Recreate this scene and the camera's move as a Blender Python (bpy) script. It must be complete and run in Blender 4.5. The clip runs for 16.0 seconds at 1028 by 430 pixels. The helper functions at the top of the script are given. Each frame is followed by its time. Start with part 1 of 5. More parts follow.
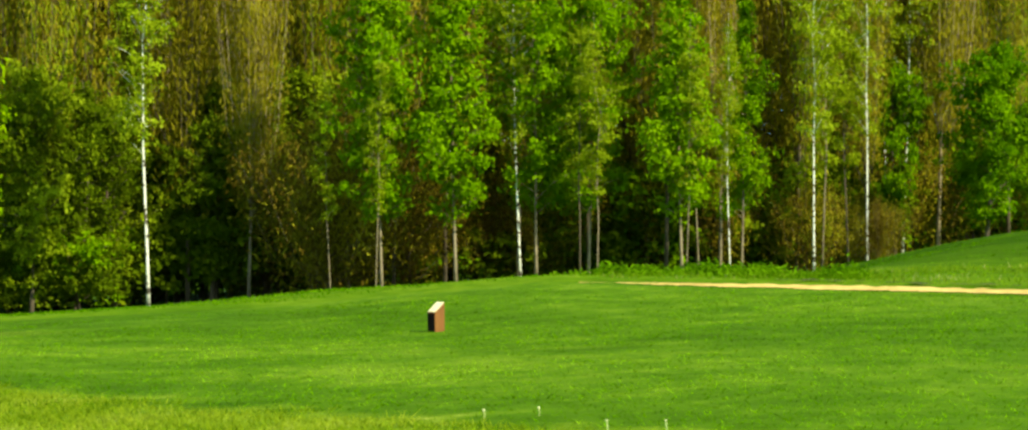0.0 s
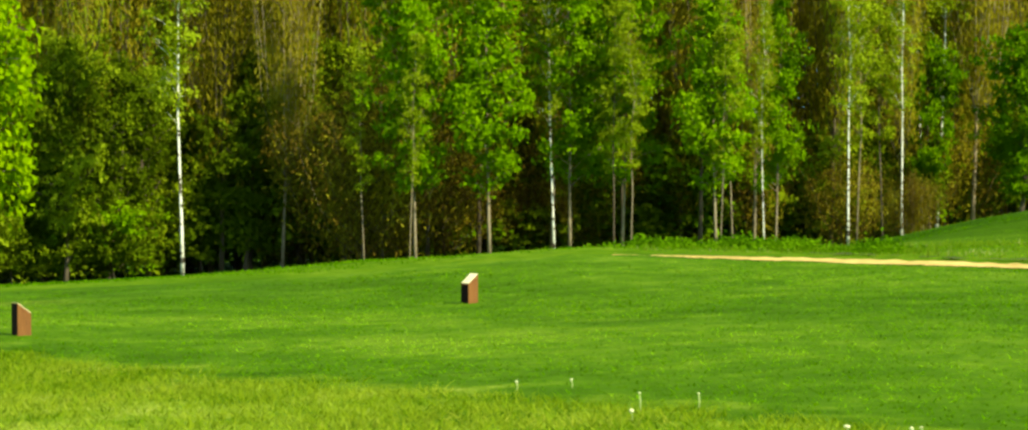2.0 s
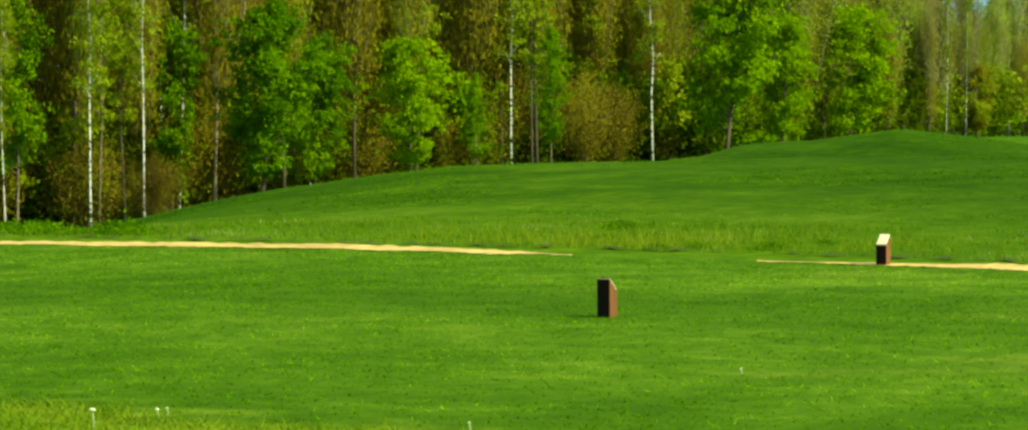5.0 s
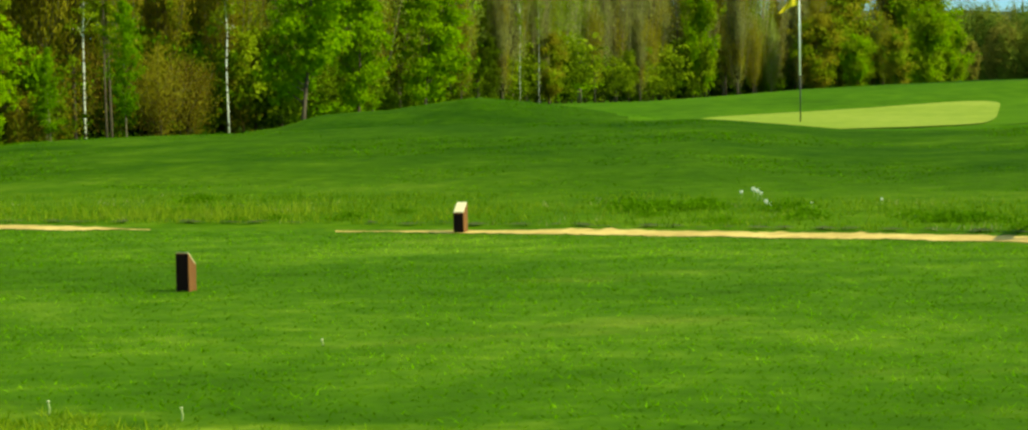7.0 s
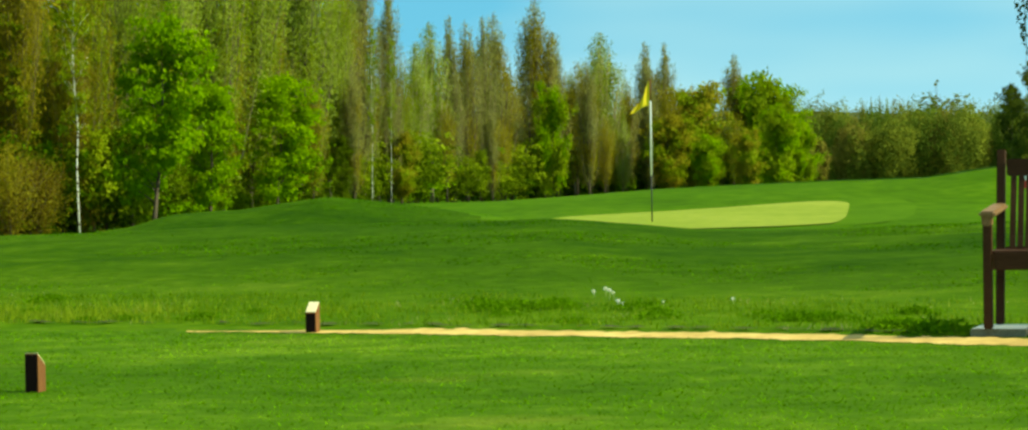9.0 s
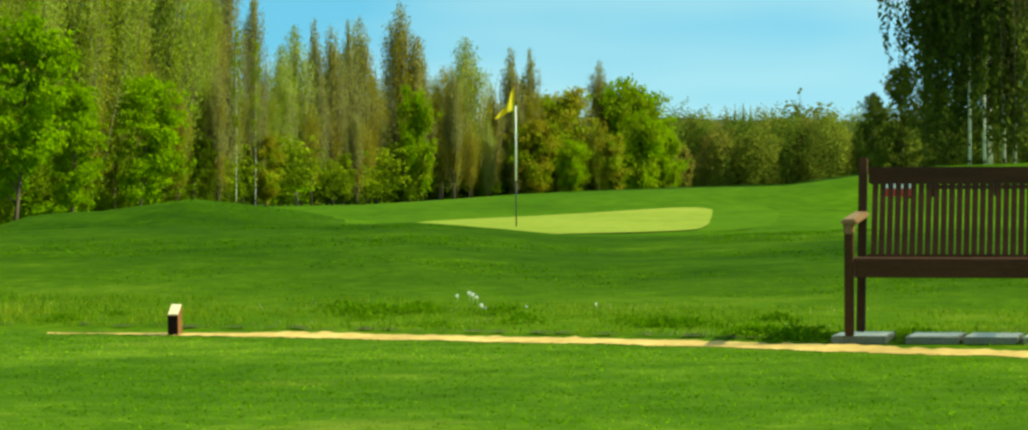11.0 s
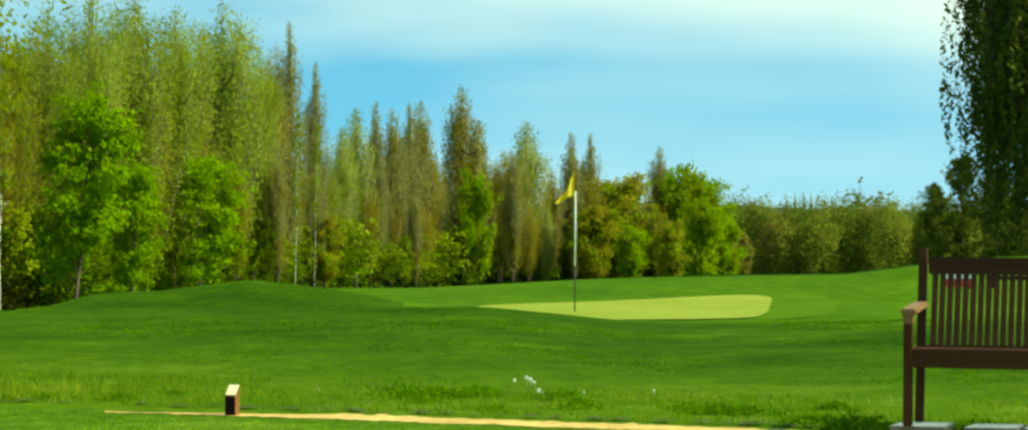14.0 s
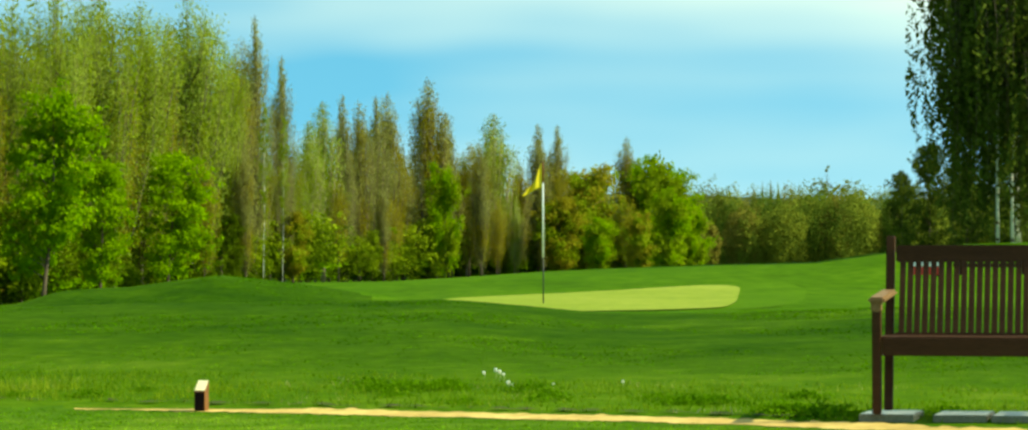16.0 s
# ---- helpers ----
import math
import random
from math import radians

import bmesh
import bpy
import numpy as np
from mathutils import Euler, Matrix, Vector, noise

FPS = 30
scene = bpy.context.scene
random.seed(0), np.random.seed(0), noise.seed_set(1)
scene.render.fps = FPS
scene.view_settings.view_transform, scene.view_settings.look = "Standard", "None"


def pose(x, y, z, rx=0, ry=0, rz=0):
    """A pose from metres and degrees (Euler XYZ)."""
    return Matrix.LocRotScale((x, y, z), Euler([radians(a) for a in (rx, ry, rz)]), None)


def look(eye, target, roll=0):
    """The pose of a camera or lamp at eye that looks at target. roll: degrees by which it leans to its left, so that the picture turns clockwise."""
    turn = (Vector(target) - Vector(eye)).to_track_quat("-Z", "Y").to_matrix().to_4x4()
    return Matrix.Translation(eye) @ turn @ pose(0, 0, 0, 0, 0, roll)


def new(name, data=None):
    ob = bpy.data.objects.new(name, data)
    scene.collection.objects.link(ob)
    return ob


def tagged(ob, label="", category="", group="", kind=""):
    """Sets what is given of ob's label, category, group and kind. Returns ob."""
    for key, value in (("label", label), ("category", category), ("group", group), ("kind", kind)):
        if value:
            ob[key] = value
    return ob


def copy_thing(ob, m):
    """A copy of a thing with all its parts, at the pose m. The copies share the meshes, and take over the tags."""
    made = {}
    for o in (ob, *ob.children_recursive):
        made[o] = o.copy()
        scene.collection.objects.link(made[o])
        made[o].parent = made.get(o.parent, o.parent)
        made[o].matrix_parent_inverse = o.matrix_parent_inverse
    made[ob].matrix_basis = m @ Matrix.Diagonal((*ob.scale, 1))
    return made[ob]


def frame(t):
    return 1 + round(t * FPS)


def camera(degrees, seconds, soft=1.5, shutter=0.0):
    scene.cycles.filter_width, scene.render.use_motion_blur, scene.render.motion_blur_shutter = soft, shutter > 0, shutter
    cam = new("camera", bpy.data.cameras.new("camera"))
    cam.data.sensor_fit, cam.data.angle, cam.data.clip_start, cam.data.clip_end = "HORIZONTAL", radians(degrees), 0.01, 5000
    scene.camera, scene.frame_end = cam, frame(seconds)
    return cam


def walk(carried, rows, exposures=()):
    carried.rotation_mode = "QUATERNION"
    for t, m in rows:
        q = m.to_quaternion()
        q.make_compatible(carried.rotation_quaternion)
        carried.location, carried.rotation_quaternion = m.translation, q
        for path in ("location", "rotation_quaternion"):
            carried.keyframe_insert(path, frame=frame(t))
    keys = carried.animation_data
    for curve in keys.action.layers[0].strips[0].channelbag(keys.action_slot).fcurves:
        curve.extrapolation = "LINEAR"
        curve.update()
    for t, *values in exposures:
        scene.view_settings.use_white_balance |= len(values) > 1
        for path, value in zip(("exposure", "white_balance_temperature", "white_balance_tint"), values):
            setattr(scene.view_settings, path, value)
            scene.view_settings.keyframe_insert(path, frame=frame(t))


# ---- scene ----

# The camera stands on the tee and pans. Directions are given as a bearing u and a height v, in 1/4500 radian.
K = 4500.0
EYE = 1.1


def spot(u, d, z=0.0):
    """The place at bearing u and distance d."""
    return Vector((d * math.sin(u / K), d * math.cos(u / K), z))


cam = camera(19.77, 16.0, soft=2.3)
AIM = [(0.0, -1098.2, -118.7, 0.25), (0.5, -1137.9, -134.3, 0.42), (1.0, -1163.8, -153.0, 0.28), (1.5, -1165.8, -170.3, -0.36), (2.0, -1150.2, -161.5, -0.09),
       (2.5, -1123.9, -169.7, 0.02), (3.0, -1042.0, -192.9, 0.07), (3.5, -782.7, -208.8, -0.13), (4.0, -481.9, -229.5, -0.19), (4.5, -211.7, -251.4, -0.41), (4.8, -78.0, -206.0, -0.05),
       (5.0, 0.0, -190.0, 0.16), (5.2, 82.7, -178.9, -0.2), (7.3, 675.5, -246.0, 1.35), (7.5, 686.2, -239.4, 1.5), (8.0, 759.4, -174.5, 1.1), (8.5, 790.3, -103.6, 0.6),
       (9.0, 870.5, -92.0, 0.9), (9.5, 949.9, -99.0, 0.75), (10.0, 1019.0, -102.5, 1.0), (10.2, 1037.0, -100.5, 0.9), (12.3, 1078.6, -21.3, -0.47), (12.5, 1051.1, 2.6, -0.85),
       (13.0, 1012.5, 54.8, -1.0), (13.5, 993.0, 73.7, -0.9), (14.0, 987.4, 41.6, -0.41), (14.5, 980.7, 34.0, 0.2), (15.0, 990.9, 32.5, 0.1), (15.5, 1014.2, 21.6, 0.09),
       (16.0, 1036.7, 30.0, 0.2)]


def aim(u, v, roll):
    e = v / K
    return look((0, 0, EYE), (10 * math.sin(u / K) * math.cos(e), 10 * math.cos(u / K) * math.cos(e), EYE + 10 * math.sin(e)), -roll)


walk(cam, [(t, aim(u, v, r)) for t, u, v, r in AIM], [(0, 0.84, 7300, -5), (3, 0.78, 7300, -8), (4.5, 0.60, 7250, -12), (5, 0.56, 7250, -12), (7.5, 0.42, 7250, -15), (9, 0.50, 7250, -14), (12.5, 0.55, 7250, -12), (16, 0.57, 7250, -13)])

# ---- world and sun ----
SUN_AZ, SUN_EL = 114.0, 42.0
sun_dir = Vector((math.sin(radians(SUN_AZ)) * math.cos(radians(SUN_EL)), math.cos(radians(SUN_AZ)) * math.cos(radians(SUN_EL)), math.sin(radians(SUN_EL))))
world = bpy.data.worlds.new("world")
scene.world = world
world.use_nodes = True
wn, wl = world.node_tree.nodes, world.node_tree.links
sky = wn.new("ShaderNodeTexSky")
sky.sky_type = 'NISHITA'
sky.sun_disc = False
sky.sun_elevation = radians(SUN_EL)
sky.sun_rotation = radians(SUN_AZ)
sky.dust_density = 0.2
sky.ozone_density = 0.7
bg = wn["Background"]
bg.inputs["Strength"].default_value = 0.145
coord = wn.new("ShaderNodeTexCoord")
cmap = wn.new("ShaderNodeMapping")
cmap.inputs["Scale"].default_value = (1.8, 1.8, 9.0)
cmap.inputs["Location"].default_value = (0.3, 0.1, 0.35)
cn = wn.new("ShaderNodeTexNoise")
cn.inputs["Scale"].default_value = 1.6
cn.inputs["Detail"].default_value = 3.0
cn.inputs["Roughness"].default_value = 0.55
cr = wn.new("ShaderNodeValToRGB")
cr.color_ramp.elements[0].position = 0.42
cr.color_ramp.elements[0].color = (0, 0, 0, 1)
cr.color_ramp.elements[1].position = 0.82
cr.color_ramp.elements[1].color = (0.9, 0.9, 0.9, 1)
cmix = wn.new("ShaderNodeMixRGB")
cmix.inputs[2].default_value = (4.9, 5.5, 5.3, 1)
lift = wn.new("ShaderNodeVectorMath")
lift.operation = 'ADD'
lift.inputs[1].default_value = (0, 0, 0.32)
unit = wn.new("ShaderNodeVectorMath")
unit.operation = 'NORMALIZE'
wl.new(coord.outputs["Generated"], lift.inputs[0])
wl.new(lift.outputs[0], unit.inputs[0])
wl.new(unit.outputs[0], sky.inputs["Vector"])
wl.new(coord.outputs["Generated"], cmap.inputs["Vector"])
wl.new(cmap.outputs["Vector"], cn.inputs["Vector"])
bank = wn.new("ShaderNodeValToRGB")
for pos, val in ((0.055, 0.0), (0.092, 0.09), (0.16, 0.08), (0.30, 0.0)):
    e = bank.color_ramp.elements.new(pos)
    e.color = (val, val, val, 1)
bank.color_ramp.elements[0].color = (0, 0, 0, 1)
bank.color_ramp.elements[len(bank.color_ramp.elements) - 1].color = (0, 0, 0, 1)
# and towards the sun
east = wn.new("ShaderNodeMapRange")
east.inputs["From Min"].default_value = 0.04
east.inputs["From Max"].default_value = 0.42
east.inputs["To Min"].default_value = 0.0
east.inputs["To Max"].default_value = 0.10
more = wn.new("ShaderNodeMath")
more.operation = 'ADD'
heap = wn.new("ShaderNodeMath")
heap.operation = 'ADD'
wl.new(cn.outputs["Fac"], heap.inputs[0])
wl.new(bank.outputs["Color"], heap.inputs[1])
wl.new(heap.outputs[0], more.inputs[0])
wl.new(east.outputs["Result"], more.inputs[1])
wl.new(more.outputs[0], cr.inputs["Fac"])
# clouds thicken above the clear air near the horizon
sep = wn.new("ShaderNodeSeparateXYZ")
wl.new(coord.outputs["Generated"], sep.inputs[0])
cover = wn.new("ShaderNodeMapRange")
cover.inputs["From Min"].default_value = 0.02
cover.inputs["From Max"].default_value = 0.09
cover.inputs["To Min"].default_value = 0.6
cover.inputs["To Max"].default_value = 1.25
wl.new(sep.outputs["Z"], cover.inputs["Value"])
wl.new(sep.outputs["Z"], bank.inputs["Fac"])
wl.new(sep.outputs["X"], east.inputs["Value"])
veil = wn.new("ShaderNodeMath")
veil.operation = 'MULTIPLY'
veil.use_clamp = True
wl.new(cr.outputs["Color"], veil.inputs[0])
wl.new(cover.outputs["Result"], veil.inputs[1])
wl.new(veil.outputs[0], cmix.inputs[0])
clear = wn.new("ShaderNodeMixRGB")
clear.blend_type = 'MULTIPLY'
clear.inputs[0].default_value = 1.0
clear.inputs[2].default_value = (0.60, 1.14, 1.19, 1)
wl.new(sky.outputs["Color"], clear.inputs[1])
wl.new(clear.outputs["Color"], cmix.inputs[1])
wl.new(cmix.outputs["Color"], bg.inputs["Color"])

sun = new("sun", bpy.data.lights.new("sun", "SUN"))
sun.data.energy = 5.0
sun.data.angle = radians(0.53)
sun.data.color = (1.0, 0.94, 0.80)
sun.matrix_world = look(sun_dir * 100, (0, 0, 0))

# ---- materials ----


def material(name):
    m = bpy.data.materials.new(name)
    m.use_nodes = True
    return m, m.node_tree.nodes, m.node_tree.links, m.node_tree.nodes["Principled BSDF"]


def ramp(nodes, stops):
    r = nodes.new("ShaderNodeValToRGB")
    e = r.color_ramp.elements
    while len(e) < len(stops):
        e.new(0.5)
    for i, (p, c) in enumerate(stops):
        e[i].position = p
        e[i].color = (*c, 1)
    return r


def leaf_material(name, stops, through_light=0.35):
    """Leaves: colour varies from leaf to leaf and in drifts through the crown; part of the light goes through."""
    m, n, l, p = material(name)
    n.remove(p)
    geo = n.new("ShaderNodeNewGeometry")
    oi = n.new("ShaderNodeObjectInfo")
    add = n.new("ShaderNodeMath")
    add.operation = 'MULTIPLY_ADD'
    add.inputs[1].default_value = 0.5
    l.new(geo.outputs["Random Per Island"], add.inputs[0])
    sc = n.new("ShaderNodeMath")
    sc.operation = 'MULTIPLY'
    sc.inputs[1].default_value = 0.28
    l.new(oi.outputs["Random"], sc.inputs[0])
    l.new(sc.outputs[0], add.inputs[2])
    drift = n.new("ShaderNodeTexNoise")
    drift.inputs["Scale"].default_value = 1.1
    drift.inputs["Detail"].default_value = 2.0
    l.new(geo.outputs["Position"], drift.inputs["Vector"])
    wave = n.new("ShaderNodeMath")
    wave.operation = 'MULTIPLY_ADD'
    wave.inputs[1].default_value = 1.3
    wave.inputs[2].default_value = -0.53
    l.new(drift.outputs["Fac"], wave.inputs[0])
    tot = n.new("ShaderNodeMath")
    tot.use_clamp = True
    l.new(add.outputs[0], tot.inputs[0])
    l.new(wave.outputs[0], tot.inputs[1])
    r = ramp(n, stops)
    l.new(tot.outputs[0], r.inputs["Fac"])
    d = n.new("ShaderNodeBsdfDiffuse")
    t = n.new("ShaderNodeBsdfTranslucent")
    mx = n.new("ShaderNodeMixShader")
    mx.inputs[0].default_value = through_light
    l.new(r.outputs["Color"], d.inputs["Color"])
    l.new(r.outputs["Color"], t.inputs["Color"])
    l.new(d.outputs[0], mx.inputs[1])
    l.new(t.outputs[0], mx.inputs[2])
    l.new(mx.outputs[0], n["Material Output"].inputs["Surface"])
    return m


def noisy(name, stops, scale=4.0, fine=40.0, rough=0.9, bump=0.3, stretch=(1, 1, 1), metal=0.0, dist=0.02, gloss=0.25):
    """A surface whose colour drifts at a coarse and a fine scale, with fine relief."""
    m, n, l, p = material(name)
    tc = n.new("ShaderNodeTexCoord")
    mp = n.new("ShaderNodeMapping")
    mp.inputs["Scale"].default_value = stretch
    l.new(tc.outputs["Object"], mp.inputs["Vector"])
    a = n.new("ShaderNodeTexNoise")
    a.inputs["Scale"].default_value = scale
    a.inputs["Detail"].default_value = 3.0
    b = n.new("ShaderNodeTexNoise")
    b.inputs["Scale"].default_value = fine
    b.inputs["Detail"].default_value = 4.0
    l.new(mp.outputs["Vector"], a.inputs["Vector"])
    l.new(mp.outputs["Vector"], b.inputs["Vector"])
    mix = n.new("ShaderNodeMath")
    mix.operation = 'MULTIPLY_ADD'
    mix.inputs[1].default_value = 0.5
    hb = n.new("ShaderNodeMath")
    hb.operation = 'MULTIPLY'
    hb.inputs[1].default_value = 0.5
    l.new(a.outputs["Fac"], mix.inputs[0])
    l.new(b.outputs["Fac"], hb.inputs[0])
    l.new(hb.outputs[0], mix.inputs[2])
    r = ramp(n, stops)
    l.new(mix.outputs[0], r.inputs["Fac"])
    l.new(r.outputs["Color"], p.inputs["Base Color"])
    p.inputs["Roughness"].default_value = rough
    p.inputs["Metallic"].default_value = metal
    p.inputs["Specular IOR Level"].default_value = gloss
    bp = n.new("ShaderNodeBump")
    bp.inputs["Strength"].default_value = bump
    bp.inputs["Distance"].default_value = dist
    l.new(b.outputs["Fac"], bp.inputs["Height"])
    l.new(bp.outputs["Normal"], p.inputs["Normal"])
    return m


def turf_mix(n, l):
    """How light and how dry the turf is from place to place: mowing stripes, patches and fine mottling, 0 to 1; and how far the unmown edge reaches."""
    geo = n.new("ShaderNodeNewGeometry")

    def field(scale, stretch, detail=3.0, rough=0.55):
        mp = n.new("ShaderNodeMapping")
        mp.inputs["Scale"].default_value = stretch
        mp.inputs["Rotation"].default_value = (0, 0, 0.55)
        l.new(geo.outputs["Position"], mp.inputs["Vector"])
        t = n.new("ShaderNodeTexNoise")
        t.inputs["Scale"].default_value = scale
        t.inputs["Detail"].default_value = detail
        t.inputs["Roughness"].default_value = rough
        l.new(mp.outputs["Vector"], t.inputs["Vector"])
        return t.outputs["Fac"]

    def calc(op, x, y=0.0, z=0.0):
        m = n.new("ShaderNodeMath")
        m.operation = op
        for i, v in enumerate((x, y, z)):
            if isinstance(v, (int, float)):
                m.inputs[i].default_value = v
            else:
                l.new(v, m.inputs[i])
        return m.outputs[0]

    sep = n.new("ShaderNodeSeparateXYZ")
    l.new(geo.outputs["Position"], sep.inputs[0])
    x, y = sep.outputs["X"], sep.outputs["Y"]
    wide, mid, fine = field(0.55, (0.7, 1, 1)), field(2.3, (0.8, 1, 1)), field(9.0, (1, 1, 1), 2.0)
    # stripes run along the path
    s = calc('MULTIPLY_ADD', x, 0.525, calc('MULTIPLY', y, 0.85))
    s = calc('ADD', s, calc('MULTIPLY', wide, 0.9))
    stripe = calc('SINE', calc('MULTIPLY', s, 1.28))
    tone = calc('MULTIPLY_ADD', stripe, 0.13, 0.5)
    tone = calc('ADD', tone, calc('MULTIPLY_ADD', wide, 0.85, -0.425))
    tone = calc('ADD', tone, calc('MULTIPLY_ADD', mid, 1.2, -0.6))
    tone = calc('ADD', tone, calc('MULTIPLY_ADD', fine, 0.9, -0.45))
    dry = calc('MULTIPLY_ADD', field(0.8, (0.45, 1, 1), 4.0, 0.65), 5.0, -3.05)
    # the mown line, broken by tufts
    edge = calc('MULTIPLY_ADD', x, 0.70, y)
    edge = calc('MULTIPLY_ADD', calc('MULTIPLY', x, x), -0.015, edge)
    edge = calc('SUBTRACT', 9.15, edge)
    edge = calc('ADD', edge, calc('MULTIPLY_ADD', mid, 1.6, -0.8))
    edge = calc('MULTIPLY_ADD', edge, 1.4, 0.5)
    clamp = []
    for v in (tone, dry, edge):
        c = n.new("ShaderNodeClamp")
        l.new(v, c.inputs[0])
        clamp.append(c.outputs[0])
    return clamp


def turf_colour(n, l, mown, rough, straw):
    tone, dry, edge = turf_mix(n, l)
    cols = []
    for stops in (mown, rough):
        r = ramp(n, stops)
        l.new(tone, r.inputs["Fac"])
        cols.append(r.outputs["Color"])
    a = n.new("ShaderNodeMixRGB")
    l.new(edge, a.inputs[0])
    l.new(cols[0], a.inputs[1])
    l.new(cols[1], a.inputs[2])
    k = n.new("ShaderNodeMath")
    k.operation = 'MULTIPLY'
    k.inputs[1].default_value = 0.42
    l.new(dry, k.inputs[0])
    b = n.new("ShaderNodeMixRGB")
    l.new(k.outputs[0], b.inputs[0])
    l.new(a.outputs["Color"], b.inputs[1])
    b.inputs[2].default_value = (*straw, 1)
    return b.outputs["Color"]


def scaled(stops, k):
    return [(p, tuple(k * v for v in c)) for p, c in stops]


MOWN = [(0.05, (0.038, 0.092, 0.001)), (0.38, (0.056, 0.125, 0.002)), (0.62, (0.078, 0.156, 0.004)), (0.95, (0.135, 0.215, 0.012))]
UNMOWN = [(0.1, (0.080, 0.155, 0.003)), (0.38, (0.150, 0.230, 0.010)), (0.6, (0.240, 0.305, 0.026)), (0.85, (0.365, 0.395, 0.070))]


def turf_ground(name):
    m, n, l, p = material(name)
    l.new(turf_colour(n, l, scaled(MOWN, 0.84), scaled(UNMOWN, 0.80), (0.22, 0.21, 0.03)), p.inputs["Base Color"])
    p.inputs["Roughness"].default_value = 0.95
    p.inputs["Specular IOR Level"].default_value = 0.03
    t = n.new("ShaderNodeTexNoise")
    t.inputs["Scale"].default_value = 14.0
    bp = n.new("ShaderNodeBump")
    bp.inputs["Strength"].default_value = 0.8
    bp.inputs["Distance"].default_value = 0.02
    l.new(t.outputs["Fac"], bp.inputs["Height"])
    l.new(bp.outputs["Normal"], p.inputs["Normal"])
    return m


def blade_shader(m, n, l, col, through_light=0.42):
    """Blades take the turf's colour where they stand, each a little lighter or darker."""
    geo = n.new("ShaderNodeNewGeometry")
    v = n.new("ShaderNodeMath")
    v.operation = 'MULTIPLY_ADD'
    v.inputs[1].default_value = 0.5
    v.inputs[2].default_value = 0.78
    l.new(geo.outputs["Random Per Island"], v.inputs[0])
    h = n.new("ShaderNodeHueSaturation")
    l.new(col, h.inputs["Color"])
    l.new(v.outputs[0], h.inputs["Value"])
    d, t, mx = n.new("ShaderNodeBsdfDiffuse"), n.new("ShaderNodeBsdfTranslucent"), n.new("ShaderNodeMixShader")
    mx.inputs[0].default_value = through_light
    l.new(h.outputs["Color"], d.inputs["Color"])
    l.new(h.outputs["Color"], t.inputs["Color"])
    l.new(d.outputs[0], mx.inputs[1])
    l.new(t.outputs[0], mx.inputs[2])
    l.new(mx.outputs[0], n["Material Output"].inputs["Surface"])
    return m


def turf_blades(name, k, k_rough):
    m, n, l, p = material(name)
    n.remove(p)
    return blade_shader(m, n, l, turf_colour(n, l, scaled(MOWN, k), scaled(UNMOWN, k_rough), (0.40, 0.36, 0.08)))


GRASS_TEE = turf_ground("mown_grass")
BLADE_TEE = turf_blades("mown_blades", 1.3, 1.05)
BLADE_TUFT = turf_blades("tuft_blades", 2.1, 1.3)


